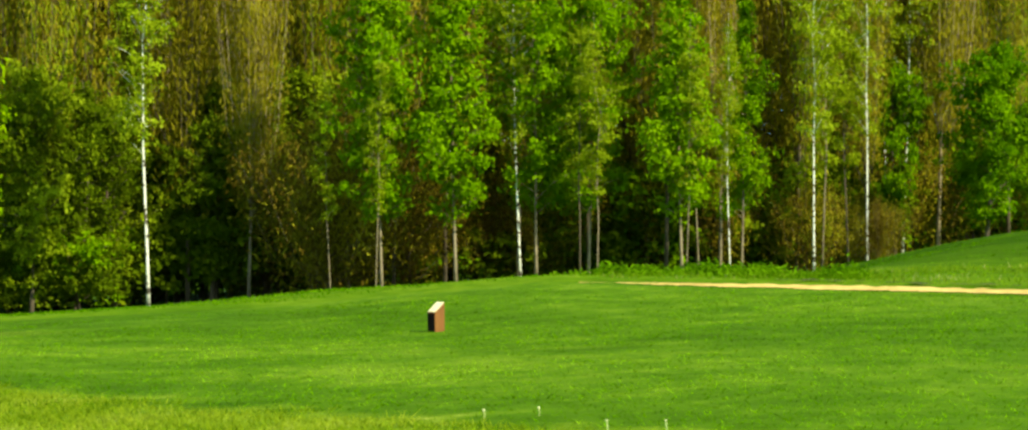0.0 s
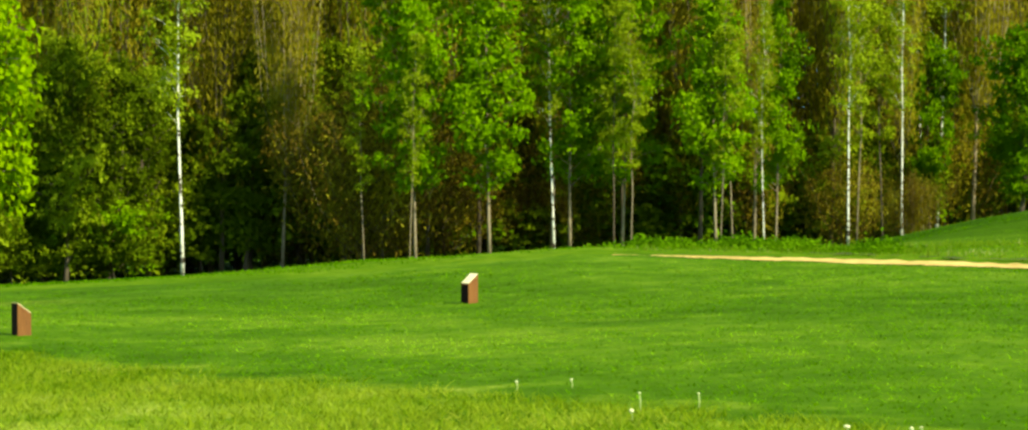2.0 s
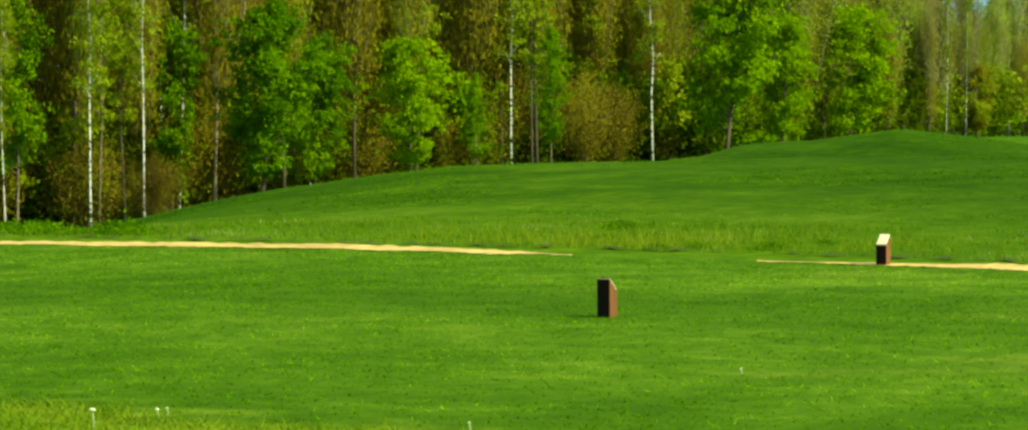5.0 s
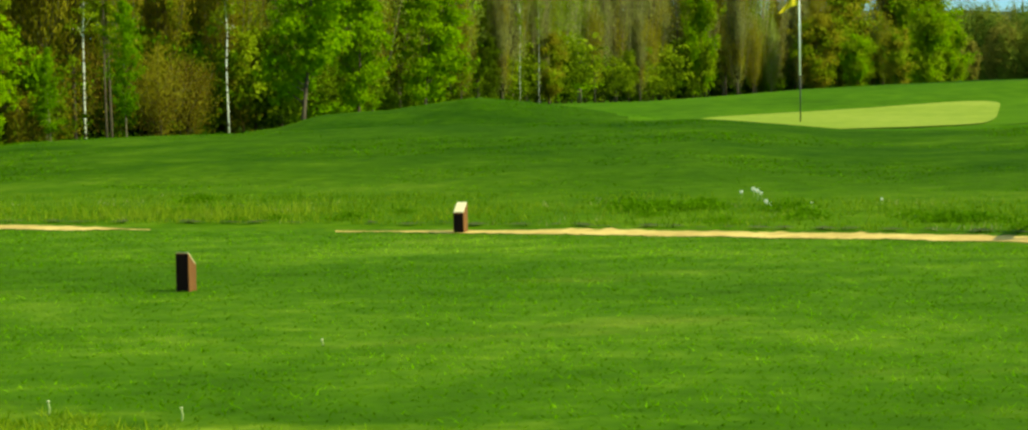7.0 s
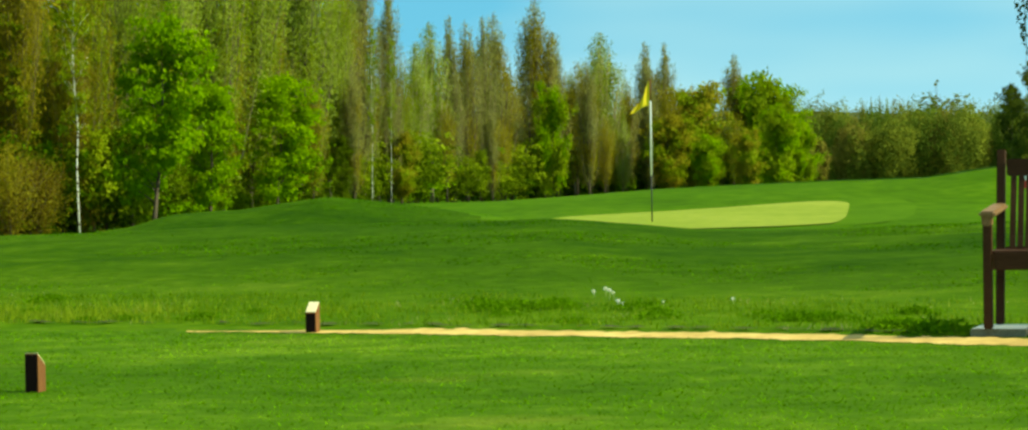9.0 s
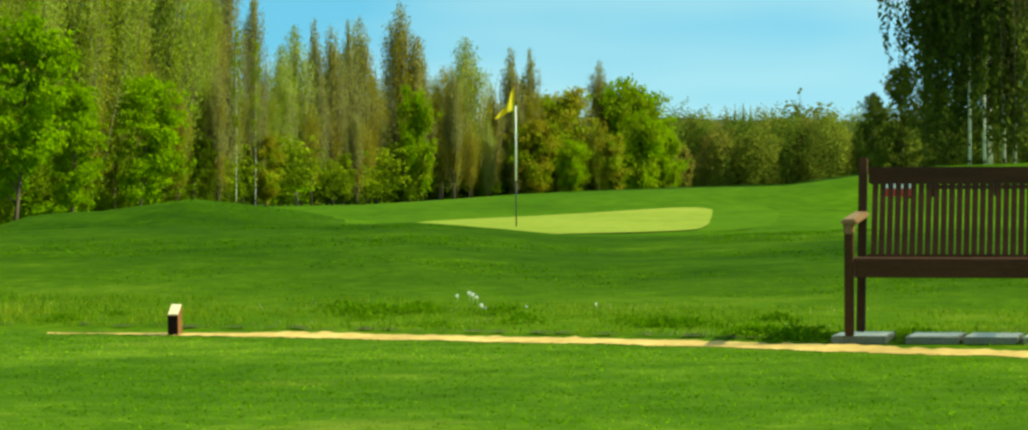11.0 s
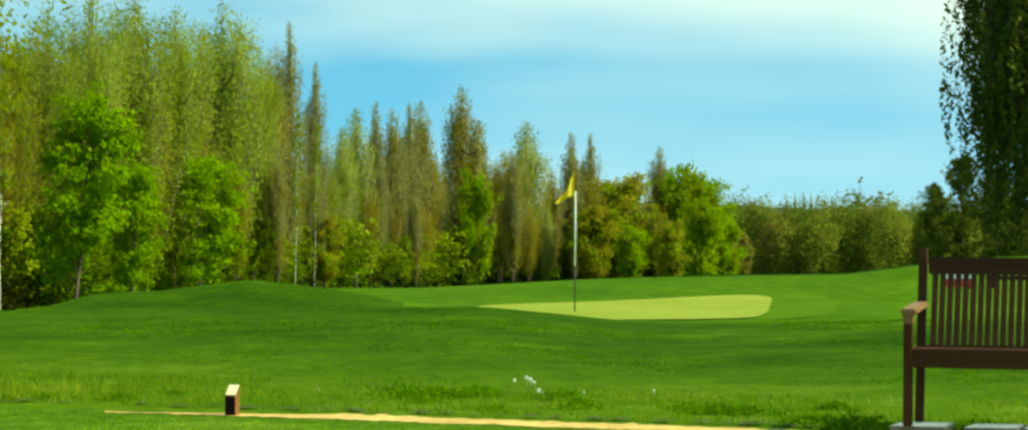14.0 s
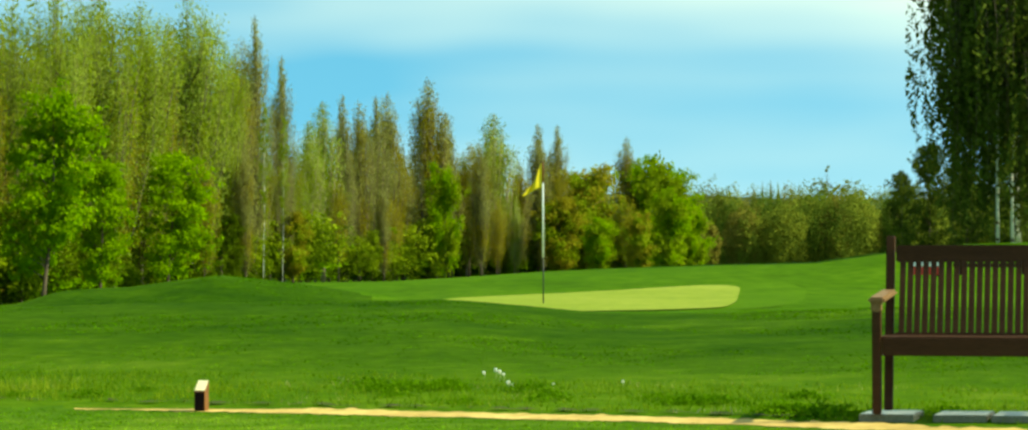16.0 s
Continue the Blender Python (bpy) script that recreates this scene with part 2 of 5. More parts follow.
def hill_colour(n, l, k):
    """Darker grass on the mounds, paler uncut grass on the bank behind the path, one running into the other."""
    geo = n.new("ShaderNodeNewGeometry")
    far = n.new("ShaderNodeVectorMath")
    far.operation = 'DOT_PRODUCT'
    far.inputs[1].default_value = (0.525, 0.85, 0)
    l.new(geo.outputs["Position"], far.inputs[0])
    noises = []
    for scale, st, detail in ((0.28, (0.6, 1, 1), 3.0), (1.5, (0.7, 1, 1), 4.0), (6.0, (1, 1, 1), 3.0)):
        mp = n.new("ShaderNodeMapping")
        mp.inputs["Scale"].default_value = st
        mp.inputs["Rotation"].default_value = (0, 0, 0.4)
        l.new(geo.outputs["Position"], mp.inputs["Vector"])
        t = n.new("ShaderNodeTexNoise")
        t.inputs["Scale"].default_value = scale
        t.inputs["Detail"].default_value = detail
        l.new(mp.outputs["Vector"], t.inputs["Vector"])
        noises.append(t.outputs["Fac"])
    tone = None
    for f, share in zip(noises, (0.8, 0.9, 0.7)):
        g = n.new("ShaderNodeMath")
        g.operation = 'MULTIPLY_ADD'
        g.inputs[1].default_value = share
        l.new(f, g.inputs[0])
        if tone is None:
            g.inputs[2].default_value = -0.7
        else:
            l.new(tone, g.inputs[2])
        tone = g.outputs[0]
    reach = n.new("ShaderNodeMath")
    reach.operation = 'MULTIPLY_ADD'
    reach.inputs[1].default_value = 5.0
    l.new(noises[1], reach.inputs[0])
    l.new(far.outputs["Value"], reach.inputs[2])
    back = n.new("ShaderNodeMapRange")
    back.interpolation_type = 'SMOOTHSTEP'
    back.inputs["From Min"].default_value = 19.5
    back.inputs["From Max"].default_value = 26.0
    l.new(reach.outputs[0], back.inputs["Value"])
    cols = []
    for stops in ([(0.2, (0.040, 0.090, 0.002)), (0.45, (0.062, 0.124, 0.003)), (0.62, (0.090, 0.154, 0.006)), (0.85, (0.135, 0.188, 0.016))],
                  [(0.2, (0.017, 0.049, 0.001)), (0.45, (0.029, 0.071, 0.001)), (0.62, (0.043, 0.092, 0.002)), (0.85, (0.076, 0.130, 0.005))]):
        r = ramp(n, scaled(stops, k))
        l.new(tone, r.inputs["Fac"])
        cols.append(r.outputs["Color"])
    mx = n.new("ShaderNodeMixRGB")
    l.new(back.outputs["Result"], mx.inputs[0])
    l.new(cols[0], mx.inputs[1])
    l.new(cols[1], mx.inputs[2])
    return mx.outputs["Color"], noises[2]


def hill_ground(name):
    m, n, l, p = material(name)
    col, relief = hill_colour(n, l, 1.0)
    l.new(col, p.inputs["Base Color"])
    p.inputs["Roughness"].default_value = 0.95
    p.inputs["Specular IOR Level"].default_value = 0.013
    bp = n.new("ShaderNodeBump")
    bp.inputs["Strength"].default_value = 0.7
    bp.inputs["Distance"].default_value = 0.05
    l.new(relief, bp.inputs["Height"])
    l.new(bp.outputs["Normal"], p.inputs["Normal"])
    return m


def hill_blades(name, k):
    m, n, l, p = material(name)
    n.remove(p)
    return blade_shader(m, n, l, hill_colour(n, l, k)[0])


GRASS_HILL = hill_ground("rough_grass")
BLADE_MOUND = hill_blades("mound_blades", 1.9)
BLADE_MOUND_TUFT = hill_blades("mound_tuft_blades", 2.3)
GRASS_FAIRWAY = noisy("fairway_grass", [(0.36, (0.036, 0.090, 0.001)), (0.5, (0.056, 0.124, 0.002)), (0.64, (0.084, 0.158, 0.005))], 0.3, 3.0, 0.95, 0.4, (1, 0.5, 1), dist=0.05, gloss=0.016)
GRASS_FRINGE = noisy("fringe_grass", [(0.35, (0.048, 0.112, 0.002)), (0.65, (0.080, 0.156, 0.005))], 0.5, 4.0, 0.95, 0.3, gloss=0.016)
GRASS_GREEN = noisy("putting_green", [(0.35, (0.165, 0.215, 0.018)), (0.5, (0.215, 0.262, 0.030)), (0.65, (0.270, 0.300, 0.045))], 0.35, 4.0, 0.9, 0.2, gloss=0.03)
SAND = noisy("sand_path", [(0.35, (0.36, 0.225, 0.055)), (0.5, (0.52, 0.345, 0.092)), (0.65, (0.68, 0.48, 0.15))], 1.6, 9.0, 0.95, 0.5)
BLADE = leaf_material("grass_blades", [(0.0, (0.06, 0.16, 0.002)), (0.5, (0.095, 0.22, 0.004)), (1.0, (0.16, 0.30, 0.008))], 0.5)
BLADE_STRAW = leaf_material("straw_blades", [(0.0, (0.17, 0.25, 0.008)), (0.6, (0.27, 0.34, 0.02)), (0.9, (0.38, 0.40, 0.05)), (1.0, (0.58, 0.52, 0.20))], 0.5)
BLADE_DRY = leaf_material("long_grass_blades", [(0.0, (0.082, 0.164, 0.004)), (0.5, (0.131, 0.230, 0.009)), (0.85, (0.213, 0.279, 0.02)), (1.0, (0.410, 0.385, 0.18))], 0.5)
WEED = leaf_material("weed_leaves", [(0.0, (0.065, 0.156, 0.004)), (1.0, (0.143, 0.276, 0.007))], 0.45)
LEAF_GREEN = leaf_material("fresh_leaves", [(0.0, (0.094, 0.198, 0.003)), (0.5, (0.165, 0.303, 0.006)), (1.0, (0.270, 0.418, 0.011))], 0.5)
LEAF_DEEP = leaf_material("deep_green_leaves", [(0.0, (0.055, 0.140, 0.003)), (0.5, (0.095, 0.205, 0.004)), (1.0, (0.160, 0.290, 0.008))], 0.5)
LEAF_LIME = leaf_material("lime_leaves", [(0.0, (0.138, 0.241, 0.003)), (0.5, (0.218, 0.356, 0.005)), (1.0, (0.322, 0.460, 0.009))], 0.5)
LEAF_OLIVE = leaf_material("olive_leaves", [(0.0, (0.156, 0.206, 0.007)), (0.5, (0.239, 0.309, 0.011)), (1.0, (0.347, 0.425, 0.023))], 0.5)
LEAF_BROWN = leaf_material("brown_buds", [(0.0, (0.194, 0.157, 0.008)), (0.5, (0.280, 0.240, 0.014)), (1.0, (0.388, 0.345, 0.029))], 0.45)
LEAF_DARK = leaf_material("dark_leaves", [(0.0, (0.063, 0.101, 0.004)), (0.5, (0.101, 0.149, 0.005)), (1.0, (0.155, 0.211, 0.009))], 0.5)
LEAF_RUST = leaf_material("rusty_twigs", [(0.0, (0.071, 0.046, 0.005)), (0.5, (0.112, 0.075, 0.008)), (1.0, (0.152, 0.115, 0.014))], 0.3)
LEAF_WOOD = leaf_material("budding_twigs", [(0.0, (0.203, 0.174, 0.011)), (0.5, (0.285, 0.247, 0.015)), (1.0, (0.383, 0.349, 0.026))], 0.45)
LEAF_SPIRE = leaf_material("brown_grey_buds", [(0.0, (0.206, 0.200, 0.043)), (0.5, (0.276, 0.274, 0.060)), (1.0, (0.359, 0.361, 0.100))], 0.4)
# Dull, low-contrast tones: haze over the far woods is put into the colour.
LEAF_FAR = leaf_material("hazy_olive_leaves", [(0.0, (0.154, 0.179, 0.018)), (0.5, (0.193, 0.218, 0.023)), (1.0, (0.230, 0.259, 0.032))], 0.4)
LEAF_FAR_BROWN = leaf_material("hazy_brown_leaves", [(0.0, (0.165, 0.144, 0.021)), (0.5, (0.193, 0.171, 0.025)), (1.0, (0.223, 0.197, 0.034))], 0.4)
LEAF_FAR_DARK = leaf_material("hazy_dark_leaves", [(0.0, (0.088, 0.128, 0.013)), (0.5, (0.109, 0.154, 0.016)), (1.0, (0.136, 0.186, 0.022))], 0.4)
# Grey-green, darkened in colour for the shade side of trees beyond the bench.
LEAF_SHADE = leaf_material("shaded_grey_green_leaves", [(0.0, (0.047, 0.065, 0.008)), (0.5, (0.078, 0.104, 0.012)), (1.0, (0.125, 0.156, 0.022))], 0.3)
LEAF_GREY = leaf_material("poplar_leaves", [(0.0, (0.246, 0.310, 0.029)), (0.5, (0.336, 0.405, 0.047)), (1.0, (0.426, 0.501, 0.091))], 0.5)
BARK = noisy("brown_bark", [(0.3, (0.06, 0.042, 0.025)), (0.7, (0.16, 0.12, 0.075))], 3.0, 30.0, 0.9, 0.6, (1, 1, 0.25))
BARK_PALE = noisy("pale_bark", [(0.35, (0.13, 0.09, 0.05)), (0.65, (0.40, 0.31, 0.19))], 3.0, 25.0, 0.85, 0.5, (1, 1, 0.3))
BARK_BIRCH = noisy("birch_bark", [(0.44, (0.07, 0.05, 0.03)), (0.47, (0.70, 0.65, 0.52)), (0.7, (0.90, 0.87, 0.76))], 1.6, 5.0, 0.7, 0.4, (1, 1, 1.6))
WOOD_DARK = noisy("dark_stained_wood", [(0.3, (0.034, 0.014, 0.006)), (0.7, (0.080, 0.034, 0.015))], 2.0, 30.0, 0.7, 0.25, (1, 8, 8), dist=0.004, gloss=0.1)
WOOD_RED = noisy("red_brown_wood", [(0.3, (0.117, 0.043, 0.010)), (0.7, (0.225, 0.091, 0.022))], 8.0, 50.0, 0.7, 0.3, (4, 4, 0.6), dist=0.004)
WOOD_BLACK = noisy("near_black_wood", [(0.3, (0.008, 0.003, 0.002)), (0.7, (0.020, 0.007, 0.005))], 8.0, 50.0, 0.75, 0.3, (4, 4, 0.6), gloss=0.1, dist=0.004)
WOOD_ARM = noisy("pale_arm_wood", [(0.3, (0.12, 0.06, 0.022)), (0.7, (0.30, 0.17, 0.07))], 6.0, 60.0, 0.6, 0.3, dist=0.004)
WOOD_TOP = noisy("bleached_end_grain", [(0.3, (0.66, 0.52, 0.28)), (0.7, (0.84, 0.74, 0.50))], 9.0, 80.0, 0.75, 0.3, dist=0.003)
STONE = noisy("pale_paving_stone", [(0.3, (0.66, 0.62, 0.50)), (0.5, (0.76, 0.73, 0.60)), (0.7, (0.86, 0.83, 0.70))], 5.0, 50.0, 0.85, 0.3, dist=0.004)
# Darker copy of the stone: shade painted on the slabs' upright faces.
STONE_SIDE = noisy("shaded_stone", [(0.3, (0.13, 0.12, 0.07)), (0.7, (0.26, 0.24, 0.16))], 6.0, 50.0, 0.95, 0.4, dist=0.004)
WHITE = noisy("white_paint", [(0.3, (0.74, 0.74, 0.70)), (0.7, (0.83, 0.83, 0.80))], 5.0, 40.0, 0.5, 0.05)
BLACK = noisy("dark_paint", [(0.3, (0.02, 0.025, 0.02)), (0.7, (0.035, 0.04, 0.035))], 5.0, 40.0, 0.5, 0.05)
YELLOW = noisy("yellow_cloth", [(0.3, (0.75, 0.55, 0.02)), (0.7, (0.85, 0.66, 0.04))], 6.0, 90.0, 0.8, 0.1, dist=0.003)
RED = noisy("red_paint", [(0.3, (0.42, 0.03, 0.02)), (0.7, (0.55, 0.05, 0.03))], 5.0, 60.0, 0.6, 0.05)
FLUFF = noisy("seed_fluff", [(0.3, (0.50, 0.50, 0.24)), (0.7, (0.64, 0.62, 0.36))], 20.0, 90.0, 0.9, 0.3, dist=0.003)
STALK = noisy("pale_stalk", [(0.3, (0.26, 0.33, 0.10)), (0.7, (0.40, 0.45, 0.18))], 20.0, 90.0, 0.8, 0.1)

# ---- helpers for meshes ----


def part(name, me, mat, parent=None, label=""):
    """Links a mesh or bmesh as one object, under a thing or part."""
    if isinstance(me, bmesh.types.BMesh):
        d = bpy.data.meshes.new(name)
        me.to_mesh(d)
        me.free()
        me = d
    if mat and not me.materials:
        me.materials.append(mat)
    ob = new(name, me)
    if parent:
        ob.parent = parent
    if label:
        ob["label"] = label
    return ob


def mesh_from(name, verts, faces, smooth=False):
    me = bpy.data.meshes.new(name)
    me.from_pydata([tuple(v) for v in verts], [], faces)
    if smooth:
        me.polygons.foreach_set("use_smooth", [True] * len(me.polygons))
    me.update()
    return me


def quads_mesh(name, q):
    """A mesh of loose four-cornered pieces; q has the shape (n, 4, 3)."""
    n = len(q)
    me = bpy.data.meshes.new(name)
    me.vertices.add(4 * n)
    me.vertices.foreach_set("co", q.reshape(-1).astype(np.float32))
    me.loops.add(4 * n)
    me.loops.foreach_set("vertex_index", np.arange(4 * n, dtype=np.int32))
    me.polygons.add(n)
    me.polygons.foreach_set("loop_start", np.arange(0, 4 * n, 4, dtype=np.int32))
    me.update(calc_edges=True)
    me.validate()
    return me


def tris_mesh(name, q):
    n = len(q)
    me = bpy.data.meshes.new(name)
    me.vertices.add(3 * n)
    me.vertices.foreach_set("co", q.reshape(-1).astype(np.float32))
    me.loops.add(3 * n)
    me.loops.foreach_set("vertex_index", np.arange(3 * n, dtype=np.int32))
    me.polygons.add(n)
    me.polygons.foreach_set("loop_start", np.arange(0, 3 * n, 3, dtype=np.int32))
    me.update(calc_edges=True)
    me.validate()
    return me


def box(bm, x0, y0, z0, x1, y1, z1, bevel=0.0):
    """Adds a box with softened edges to a bmesh."""
    r = bmesh.ops.create_cube(bm, size=1.0)
    vs = r["verts"]
    for v in vs:
        v.co = Vector((x0 + (v.co.x + 0.5) * (x1 - x0), y0 + (v.co.y + 0.5) * (y1 - y0), z0 + (v.co.z + 0.5) * (z1 - z0)))
    if bevel:
        es = list({e for v in vs for e in v.link_edges})
        bmesh.ops.bevel(bm, geom=es, offset=bevel, segments=2, affect='EDGES')
    return bm


def tube(verts, faces, pts, radii, n=6):
    """Adds a tapered tube along pts to the lists."""
    base = len(verts)
    for i, p in enumerate(pts):
        p = np.asarray(p, float)
        a = np.asarray(pts[min(i + 1, len(pts) - 1)], float) - np.asarray(pts[max(i - 1, 0)], float)
        a /= np.linalg.norm(a) + 1e-9
        s = np.cross(a, (0.31, 0.95, 0.05))
        s /= np.linalg.norm(s) + 1e-9
        t = np.cross(a, s)
        for k in range(n):
            w = 2 * math.pi * k / n
            verts.append(p + radii[i] * (math.cos(w) * s + math.sin(w) * t))
    for i in range(len(pts) - 1):
        for k in range(n):
            faces.append((base + i * n + k, base + i * n + (k + 1) % n, base + (i + 1) * n + (k + 1) % n, base + (i + 1) * n + k))
    faces.append(tuple(base + k for k in range(n - 1, -1, -1)))
    faces.append(tuple(base + (len(pts) - 1) * n + k for k in range(n)))


def leaves(rng, pts, size, droop=0.0, slim=0.6, upright=0.0, out=None, loose=0.8):
    """A four-cornered leaf or clump at each point; out: the way its upper side tends to face."""
    n = len(pts)
    a = rng.normal(size=(n, 3))
    a[:, 2] = a[:, 2] * (1 - droop) - droop * 2.2
    a[:, 2] += upright * 2.0
    if out is None:
        b = rng.normal(size=(n, 3))
    else:
        face = out + rng.normal(size=(n, 3)) * loose
        if upright < 0.5 and droop == 0:
            face /= np.linalg.norm(face, axis=1)[:, None]
            a -= (a * face).sum(1)[:, None] * face
        b = np.cross(face, a)
    a /= np.linalg.norm(a, axis=1)[:, None]
    b -= (b * a).sum(1)[:, None] * a
    b /= np.linalg.norm(b, axis=1)[:, None] + 1e-9
    s = size * rng.uniform(0.55, 1.35, n)[:, None]
    lift = np.cross(a, b) * s * 0.12
    return np.stack([pts - a * s, pts + b * s * slim + lift, pts + a * s, pts - b * s * slim + lift], 1)


# ---- the ground ----
DP = ((-2600, 22.6), (-987, 22.4), (0, 19.7), (560, 18.45), (800, 17.95), (1032, 17.5), (1267, 17.15), (1667, 16.35), (2600, 15.0))
V1 = ((-2600, -310), (-1882, -269), (-1652, -255), (-1382, -232), (-1132, -221), (-982, -221), (-760, -224), (-634, -207), (-534, -184), (-434, -162), (-334, -146), (-224, -130),
      (-104, -115), (16, -111), (216, -108), (500, -103), (922, -99), (992, -104), (1082, -113), (1152, -120), (1252, -122), (1400, -119), (1600, -112), (2600, -105))
VH = ((-2600, -300), (-700, -232), (-300, -152), (0, -122), (220, -109), (286, -101), (346, -84), (410, -79), (452, -78), (512, -69), (590, -59), (652, -66), (752, -80), (850, -95), (960, -106), (1100, -120), (1400, -117), (2600, -100))
V2 = ((-2600, -300), (-700, -225), (-300, -165), (0, -130), (400, -112), (700, -82), (812, -73), (952, -65), (1082, -56), (1202, -51), (1352, -46), (1492, -43), (1592, -29), (1720, -16), (2600, 10))
VB = ((-2600, -270), (-1882, -252), (-1100, -212), (-640, -203), (-300, -150), (0, -125), (400, -100), (660, -72), (900, -70), (1250, -64), (2600, -50))


def lookup(table, u):
    return np.interp(u, [a for a, _ in table], [b for _, b in table])


def tee_z(x):
    s = np.clip((-1.0 - x) / 6.0, 0, 1)
    return -0.2 * s * s * (3 - 2 * s) - 0.045 * np.maximum(0, -x - 7.2)


def ground_z(x, y):
    """The height of the ground: flat tee, bank, mounds, green, back rise and the wood's floor."""
    x, y = np.asarray(x, float), np.asarray(y, float)
    d = np.hypot(x, y)
    u = np.clip(np.arctan2(x, y) * K, -2500, 2500)
    dp = lookup(DP, u)
    left = np.clip((-u - 620) / 300, 0, 1)
    r1 = 32 * (1 - left) + (dp + 1.6) * left
    zt = tee_z(x) * (1 - 0.9 * np.clip((d - 19) / 3.2, 0, 1) * np.clip((u + 1450) / 400, 0, 1))
    at = lambda r, v: EYE + r * v / K
    ds = [dp + 0.9, r1, r1 + 3 + 0.01, r1 + 6.5, np.maximum(r1 + 9, 42.0), np.full_like(d, 52.0), np.full_like(d, 66.0), np.full_like(d, 84.0), np.full_like(d, 130.0), np.full_like(d, 210.0), np.full_like(d, 420.0)]
    green = np.clip((u - 820) / 120, 0, 1)
    zs = [zt + 0.03, at(r1, lookup(V1, u)), at(r1 + 3, lookup(V1, u) - 7), at(r1 + 6.5, lookup(VH, u)),
          green * -0.02 + (1 - green) * at(ds[4], lookup(VH, u) - 8), green * 0.03 + (1 - green) * at(ds[5], np.minimum(lookup(VH, u), lookup(V2, u)) - 10),
          at(66.0, lookup(V2, u)), at(84.0, lookup(VB, u) - 4), at(130.0, lookup(VB, u) - 3), at(210.0, lookup(VB, u)), at(420.0, np.maximum(lookup(VB, u), -64))]
    z = np.where(d <= ds[0], zt + 0.03 * np.clip((d - dp) / 0.9, 0, 1), 0.0)
    for i in range(len(ds) - 1):
        w = np.clip((d - ds[i]) / (ds[i + 1] - ds[i]), 0, 1)
        w = 0.35 * w + 0.65 * w * w * (3 - 2 * w)
        z = np.where((d > ds[i]) & (d <= ds[i + 1]), zs[i] + (zs[i + 1] - zs[i]) * w, z)
    return np.where(d > 420, zs[-1], z)


def gz(p):
    return float(ground_z(p[0], p[1]))


def build_ground():
    az = np.concatenate([np.arange(-180, -34, 4.0), np.arange(-34, 34, 0.22), np.arange(34, 180, 4.0)])
    rr = np.concatenate([np.arange(0.5, 8, 0.8), np.arange(8, 40, 0.22), np.arange(40, 90, 0.8), np.geomspace(90, 2500, 40)])
    A, R = np.meshgrid(np.radians(az), rr)
    X, Y = R * np.sin(A), R * np.cos(A)
    Z = ground_z(X, Y)
    bump = np.array([noise.noise((x * 0.45, y * 0.45, 0)) * 0.6 + noise.noise((x * 1.7, y * 1.7, 3)) * 0.25 for x, y in zip(X.ravel(), Y.ravel())]).reshape(X.shape)
    Z = Z + bump * np.clip((R - 19.5) / 5, 0, 1) * np.clip(1.3 - R / 60, 0, 1) * 0.05
    na, nr = len(az), len(rr)
    verts = np.stack([X, Y, Z], -1).reshape(-1, 3)
    faces = [(i * na + j, (i + 1) * na + j, (i + 1) * na + (j + 1) % na, i * na + (j + 1) % na) for i in range(nr - 1) for j in range(na)]
    faces.append(tuple(range(na)))
    me = mesh_from("ground", verts, faces, True)
    for m in (GRASS_TEE, GRASS_HILL, GRASS_FAIRWAY):
        me.materials.append(m)
    c = np.array([0.25 * sum(verts[k] for k in f) if len(f) == 4 else (0, 0, 0) for f in faces])
    d = np.hypot(c[:, 0], c[:, 1])
    uu = np.arctan2(c[:, 0], c[:, 1]) * K
    idx = np.where(d > lookup(DP, np.clip(uu, -2500, 2500)) + 0.2, 1, 0)
    crest = 33.5 + 6.8 * np.clip((960 - uu) / 260, 0, 1) ** 0.8 + 0.5 * np.sin(uu * 0.05) + 0.4 * np.sin(uu * 0.021)
    idx = np.where((d > crest) & (d < 140) & (uu > -350) & (uu < 2500), 2, idx)
    me.polygons.foreach_set("material_index", idx.astype(np.int32))
    g = new("ground", me)
    tagged(g, "green grass land with mown tee, mounds and rough", "ground", kind="structure")


def in_rough(x, y):
    """Nearer than the ragged line where the mown tee ends."""
    x, y = np.asarray(x, float), np.asarray(y, float)
    rag = np.array([noise.noise((1.3 * a, 1.3 * b, 1)) + 0.6 * noise.noise((4.5 * a, 4.5 * b, 2)) for a, b in zip(x.ravel(), y.ravel())]).reshape(x.shape)
    return y < 9.15 - 0.70 * x + 0.015 * x * x + 0.45 * rag


build_ground()


def build_strip(name, mat, us, near, far, label, lift):
    """A strip laid on the ground between two distances along the bearings us."""
    rows = 4
    verts, faces = [], []
    for k in range(rows + 1):
        for u in us:
            d = near(u) + (far(u) - near(u)) * k / rows
            p = spot(u, d)
            verts.append((p.x, p.y, gz(p) + lift))
    n = len(us)
    for k in range(rows):
        for j in range(n - 1):
            faces.append((k * n + j, k * n + j + 1, (k + 1) * n + j + 1, (k + 1) * n + j))
    return tagged(part(name, mesh_from(name, verts, faces, True), mat), label, name, kind="structure")


